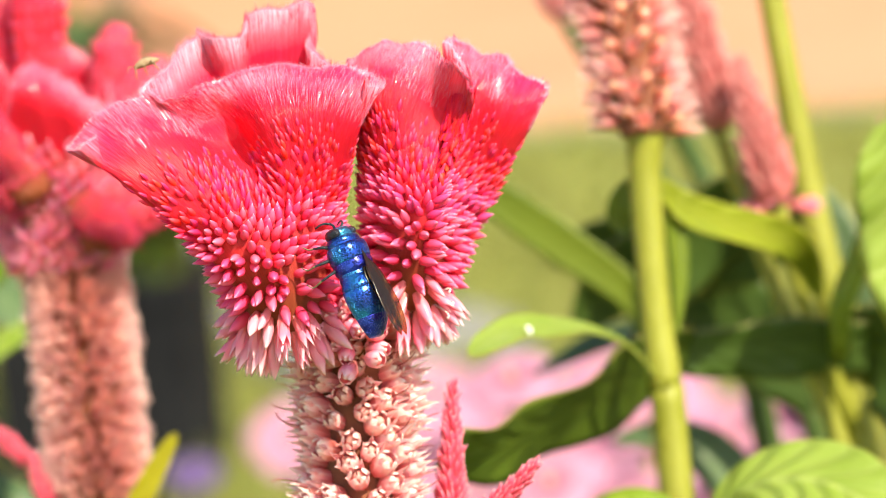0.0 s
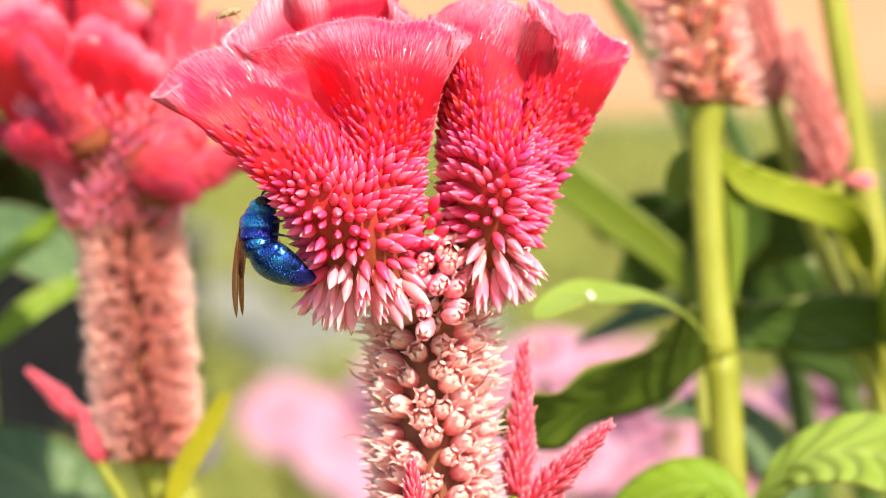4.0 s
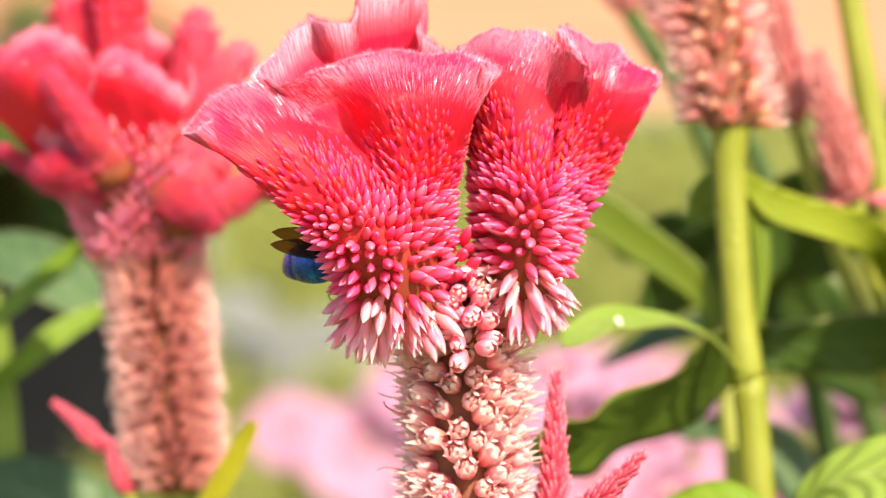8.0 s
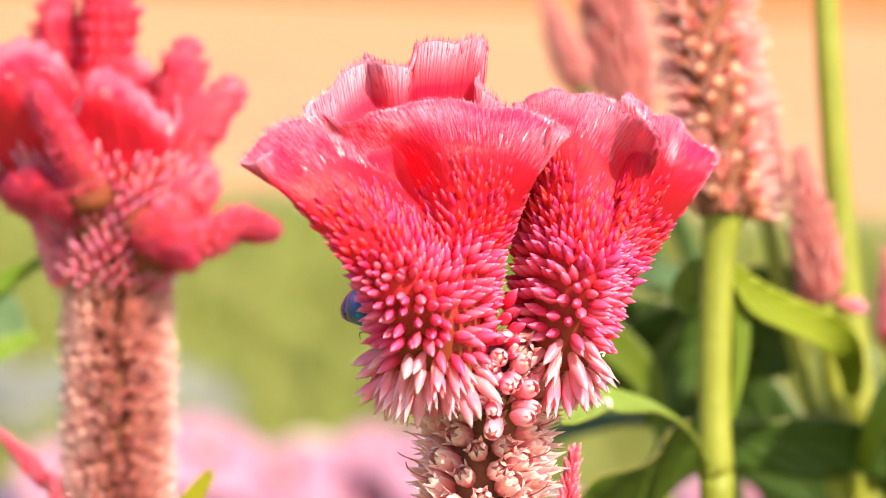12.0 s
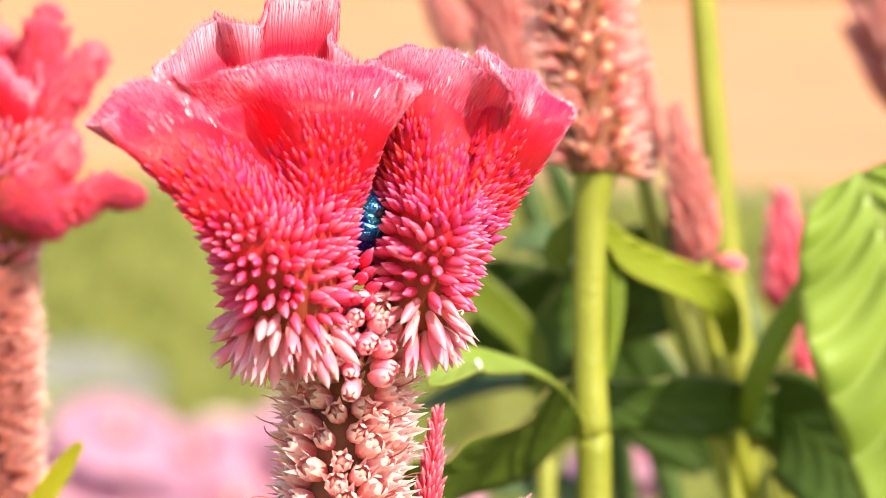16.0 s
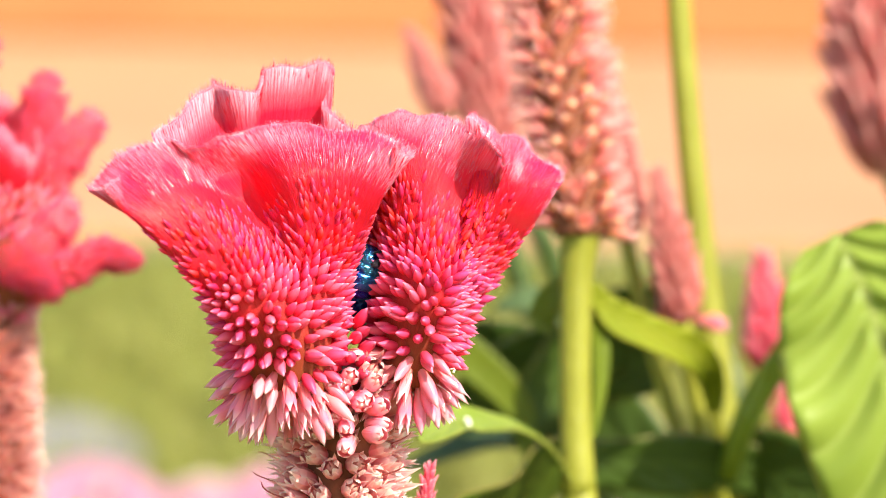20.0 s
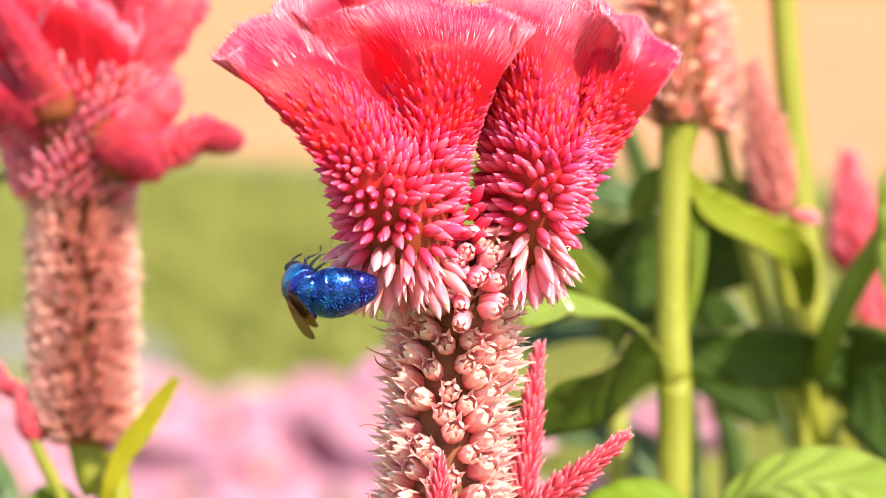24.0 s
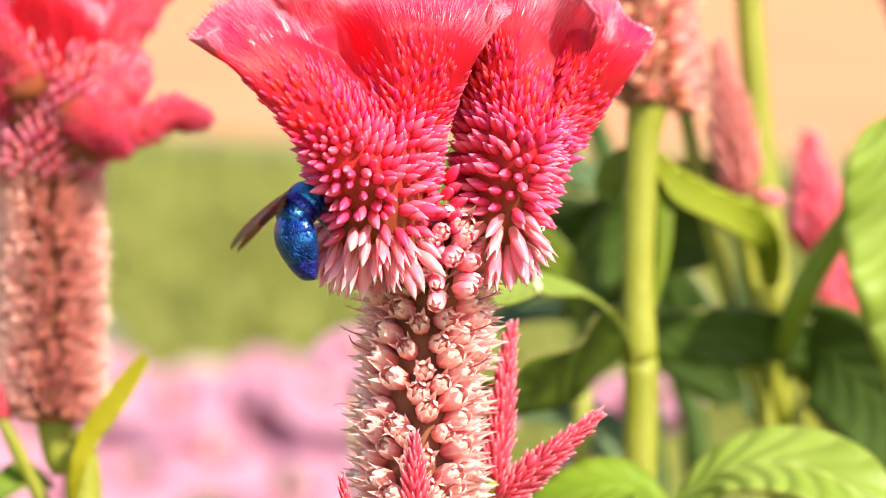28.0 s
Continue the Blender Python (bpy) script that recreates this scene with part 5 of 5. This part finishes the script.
bug = new("small_bug")
BASES[bug.name] = np.zeros(3)
tagged(bug, "tiny mottled brown bug on thin legs on the comb's rim", "bug")
part("body", loft([(1.5, 0.1, 0.1, 0.9), (1.2, 0.4, 0.34, 0.92), (0.8, 0.5, 0.45, 1.0), (0.3, 0.62, 0.55, 1.05), (-0.6, 0.6, 0.5, 0.95), (-1.3, 0.35, 0.28, 0.8), (-1.6, 0.08, 0.08, 0.72)], 12), BUG, bug, "mottled brown body")
for s in (1, -1):
    for x, fx in ((0.9, 1.7), (0.3, 0.4), (-0.3, -1.0)):
        part("leg", tube([(x, 0.35 * s, 0.8), (x + (fx - x) * 0.5, 0.95 * s, 0.95), (fx, 1.25 * s, -0.3)], [0.09, 0.08, 0.05], 5, 8), BUG, bug)
    part("antenna", tube([(1.45, 0.12 * s, 0.95), (2.0, 0.4 * s, 1.2), (2.4, 0.6 * s, 0.6)], [0.05, 0.04, 0.03], 5, 6), BUG, bug)


def facing(x, y, z, fwd, up):
    """A pose in the tilted frame's millimetres with a forward and an upward way."""
    f = Vector(fwd).normalized()
    u = Vector(up)
    u = (u - f * u.dot(f)).normalized()
    left_way = u.cross(f)
    m = Matrix((f, left_way, u)).transposed().to_4x4()
    return TILT @ Matrix.Translation(Vector((x, y, z)) / 1000) @ m


def motions():
    walk(wasp, [(t, facing(x, y, z, f, u)) for t, x, y, z, f, u in (
        (0, -2.3, -34.0, 4.0, (-0.32, 0.12, 0.94), (0.8, -0.55, 0.25)),
        (0.6, -2.0, -34.0, 4.1, (-0.32, 0.12, 0.94), (0.8, -0.55, 0.25)),
        (0.8, -1.2, -35.0, 3.0, (-0.38, 0.1, 0.92), (0.5, -0.85, 0.2)),
        (1, -1.8, -37.0, -0.5, (-0.72, 0, 0.68), (0.1, -1, -0.1)),
        (1.2, -3.3, -38.0, -1.1, (-0.99, 0, 0.1), (0, -0.85, -0.45)),
        (1.5, -4.4, -38.0, -0.8, (-0.99, 0, 0.1), (0, -0.9, -0.42)),
        (2, -4.4, -38.0, -0.9, (-0.99, 0, 0.1), (0, -0.9, -0.42)),
        (3, -8.0, -38.0, -0.1, (-0.99, 0, 0.12), (0, -0.9, -0.42)),
        (3.3, -12.6, -37.0, -1.0, (-0.95, 0, 0.2), (-0.3, -0.8, -0.5)),
        (3.6, -19.3, -35.0, 1.4, (-0.5, 0.2, 0.8), (-0.8, -0.45, -0.3)),
        (4, -22.7, -31.0, 3.1, (0.05, 0.35, 0.93), (-0.9, -0.4, 0.2)),
        (4.5, -23.4, -31.0, 4.1, (0.05, 0.35, 0.93), (-0.9, -0.4, 0.2)),
        (6.5, -23.3, -31.0, 3.8, (0.05, 0.35, 0.93), (-0.9, -0.4, 0.2)),
        (7, -23.0, -31.0, 4.4, (0.05, 0.35, 0.93), (-0.9, -0.4, 0.2)),
        (7.3, -19.0, -27.0, 5.9, (0.85, 0.35, -0.2), (0.05, -0.92, 0.35)),
        (8, -18.3, -26.0, 5.8, (0.85, 0.35, -0.2), (0.05, -0.92, 0.35)),
        (9, -18.4, -25.0, 6.0, (0.85, 0.35, -0.2), (0.05, -0.92, 0.35)),
        (10, -17.9, -23.0, 5.8, (0.72, 0.4, -0.5), (-0.1, -0.85, 0.5)),
        (11, -16.3, -21.0, 6.0, (0.72, 0.4, -0.5), (-0.1, -0.85, 0.5)),
        (12, -17.1, -21.0, 6.8, (0.72, 0.4, -0.5), (-0.1, -0.85, 0.5)),
        (12.5, -16.5, -21.0, 5.8, (0.72, 0.4, -0.5), (-0.1, -0.85, 0.5)),
        (14.5, -15.9, -19.0, 4.1, (0.72, 0.4, -0.5), (-0.1, -0.85, 0.5)),
        (15, -8.5, -11.0, 6.7, (0.6, 0, 0.75), (-0.4, 0.8, 0.3)),
        (15.3, -5.1, -11.0, 7.6, (-0.05, -0.25, 0.95), (-0.1, 0.95, 0.2)),
        (15.6, -4.7, -16.0, 8.5, (0.1, -0.3, 0.95), (-0.95, 0.1, 0.1)),
        (16, -4.6, -20.0, 9.3, (0.3, -0.6, 0.75), (-0.45, -0.85, -0.2)),
        (17, -4.5, -20.0, 8.4, (0.3, -0.6, 0.75), (-0.45, -0.85, -0.2)),
        (18, -4.7, -20.0, 9.8, (0.3, -0.6, 0.75), (-0.45, -0.85, -0.2)),
        (19, -4.4, -20.0, 11.5, (0.3, -0.6, 0.75), (-0.45, -0.85, -0.2)),
        (20, -4.4, -20.0, 10.4, (0.3, -0.6, 0.75), (-0.45, -0.85, -0.2)),
        (20.3, -3.4, -15.0, 6.7, (0.5, 0.2, 0.8), (-0.8, 0.1, 0.5)),
        (20.5, 5.1, -10.0, 4.7, (0.95, 0, -0.3), (0.3, 0.2, 0.9)),
        (21, 16.0, -22.0, -8.0, (0.5, -0.7, -0.3), (0.4, 0.1, 0.9)),
        (21.5, 8.0, -48.0, -14.0, (-0.6, -0.75, -0.1), (0.1, -0.2, 0.95)),
        (22, -10.0, -46.0, -8.0, (-0.95, 0.0, -0.1), (0, -0.5, 0.8)),
        (22.5, -14.6, -37.0, -2.7, (-0.95, 0, -0.25), (-0.2, -0.8, -0.5)),
        (23, -21.3, -34.0, -4.2, (-0.36, 0.85, 0.38), (-0.97, -0.2, -0.2)),
        (23.5, -21.0, -34.0, -4.2, (-0.36, 0.85, 0.38), (-0.97, -0.2, -0.2)),
        (24, -21.3, -34.0, -4.5, (-0.36, 0.85, 0.38), (-0.97, -0.2, -0.2)),
        (24.5, -20.8, -34.0, -4.4, (-0.36, 0.85, 0.38), (-0.97, -0.2, -0.2)),
        (25, -20.8, -34.0, -4.7, (-0.36, 0.85, 0.38), (-0.97, -0.2, -0.2)),
        (25.5, -20.8, -34.0, -4.6, (-0.36, 0.85, 0.38), (-0.97, -0.2, -0.2)),
        (26, -21.3, -34.0, -4.5, (-0.36, 0.85, 0.38), (-0.97, -0.2, -0.2)),
        (26.5, -20.9, -34.0, -4.6, (-0.36, 0.85, 0.38), (-0.97, -0.2, -0.2)),
        (27, -21.4, -34.0, -3.9, (-0.36, 0.85, 0.38), (-0.97, -0.2, -0.2)),
        (27.7, -21.7, -34.0, -3.9, (-0.36, 0.85, 0.38), (-0.97, -0.2, -0.2)),
        (28, -21.1, -30.0, 1.7, (0.55, 0.45, 0.65), (-0.75, -0.5, 0.35)),
    )])
    # wings: outward and upward turn; abdomen: how far it curls under
    spread = ((0, 2, 8), (2.9, 2, 8), (3.4, 6, 10), (3.7, 1, 0), (7.0, 1, 0), (7.4, 2, 4), (14.5, 2, 4), (15.5, 5, 6), (20.5, 5, 6), (22.5, 10, 8), (23.0, 2, 4), (27.7, 2, 4), (28, 1, 4))
    for s, wing in zip((1, -1), WINGS):
        walk(wing, [(t, pose(0.0022, 0.0002 * s, 0.0021 + 0.0002 * s, 0, lift, -out * s)) for t, out, lift in spread])
    curl = ((0, 2), (2.9, 4), (3.4, 30), (3.8, 62), (7.0, 62), (7.4, 48), (9.0, 60), (9.8, 80), (14.5, 80), (15.5, 20), (20.5, 20), (22.5, 36), (23.2, 76), (27.7, 76), (28, 62))
    walk(abdomen, [(t, pose(0.0003 + 0.000014 * bend, 0, -0.0009 + 0.000008 * bend) @ pose(0, 0, 0, 0, -bend, 0) @ pose(-0.0003, 0, 0.0009)) for t, bend in curl])
    walk(bug, [(t, facing(x, y, z, f, u)) for t, x, y, z, f, u in (
        (0.0, -26.0, -21.8, 29.2, (-0.85, -0.2, -0.3), (-0.3, -0.2, 0.9)),
        (4.6, -26.0, -21.8, 29.2, (-0.85, -0.2, -0.3), (-0.3, -0.2, 0.9)),
        (5.3, -26.8, -20.3, 28.0, (-0.4, 0.8, -0.4), (-0.6, -0.1, 0.8)),
        (6.2, -26.0, -17.6, 24.5, (0.1, 0.4, -0.9), (-0.4, 0.8, 0.3)),
        (28.0, -26.0, -17.6, 24.5, (0.1, 0.4, -0.9), (-0.4, 0.8, 0.3)),
    )])


motions()
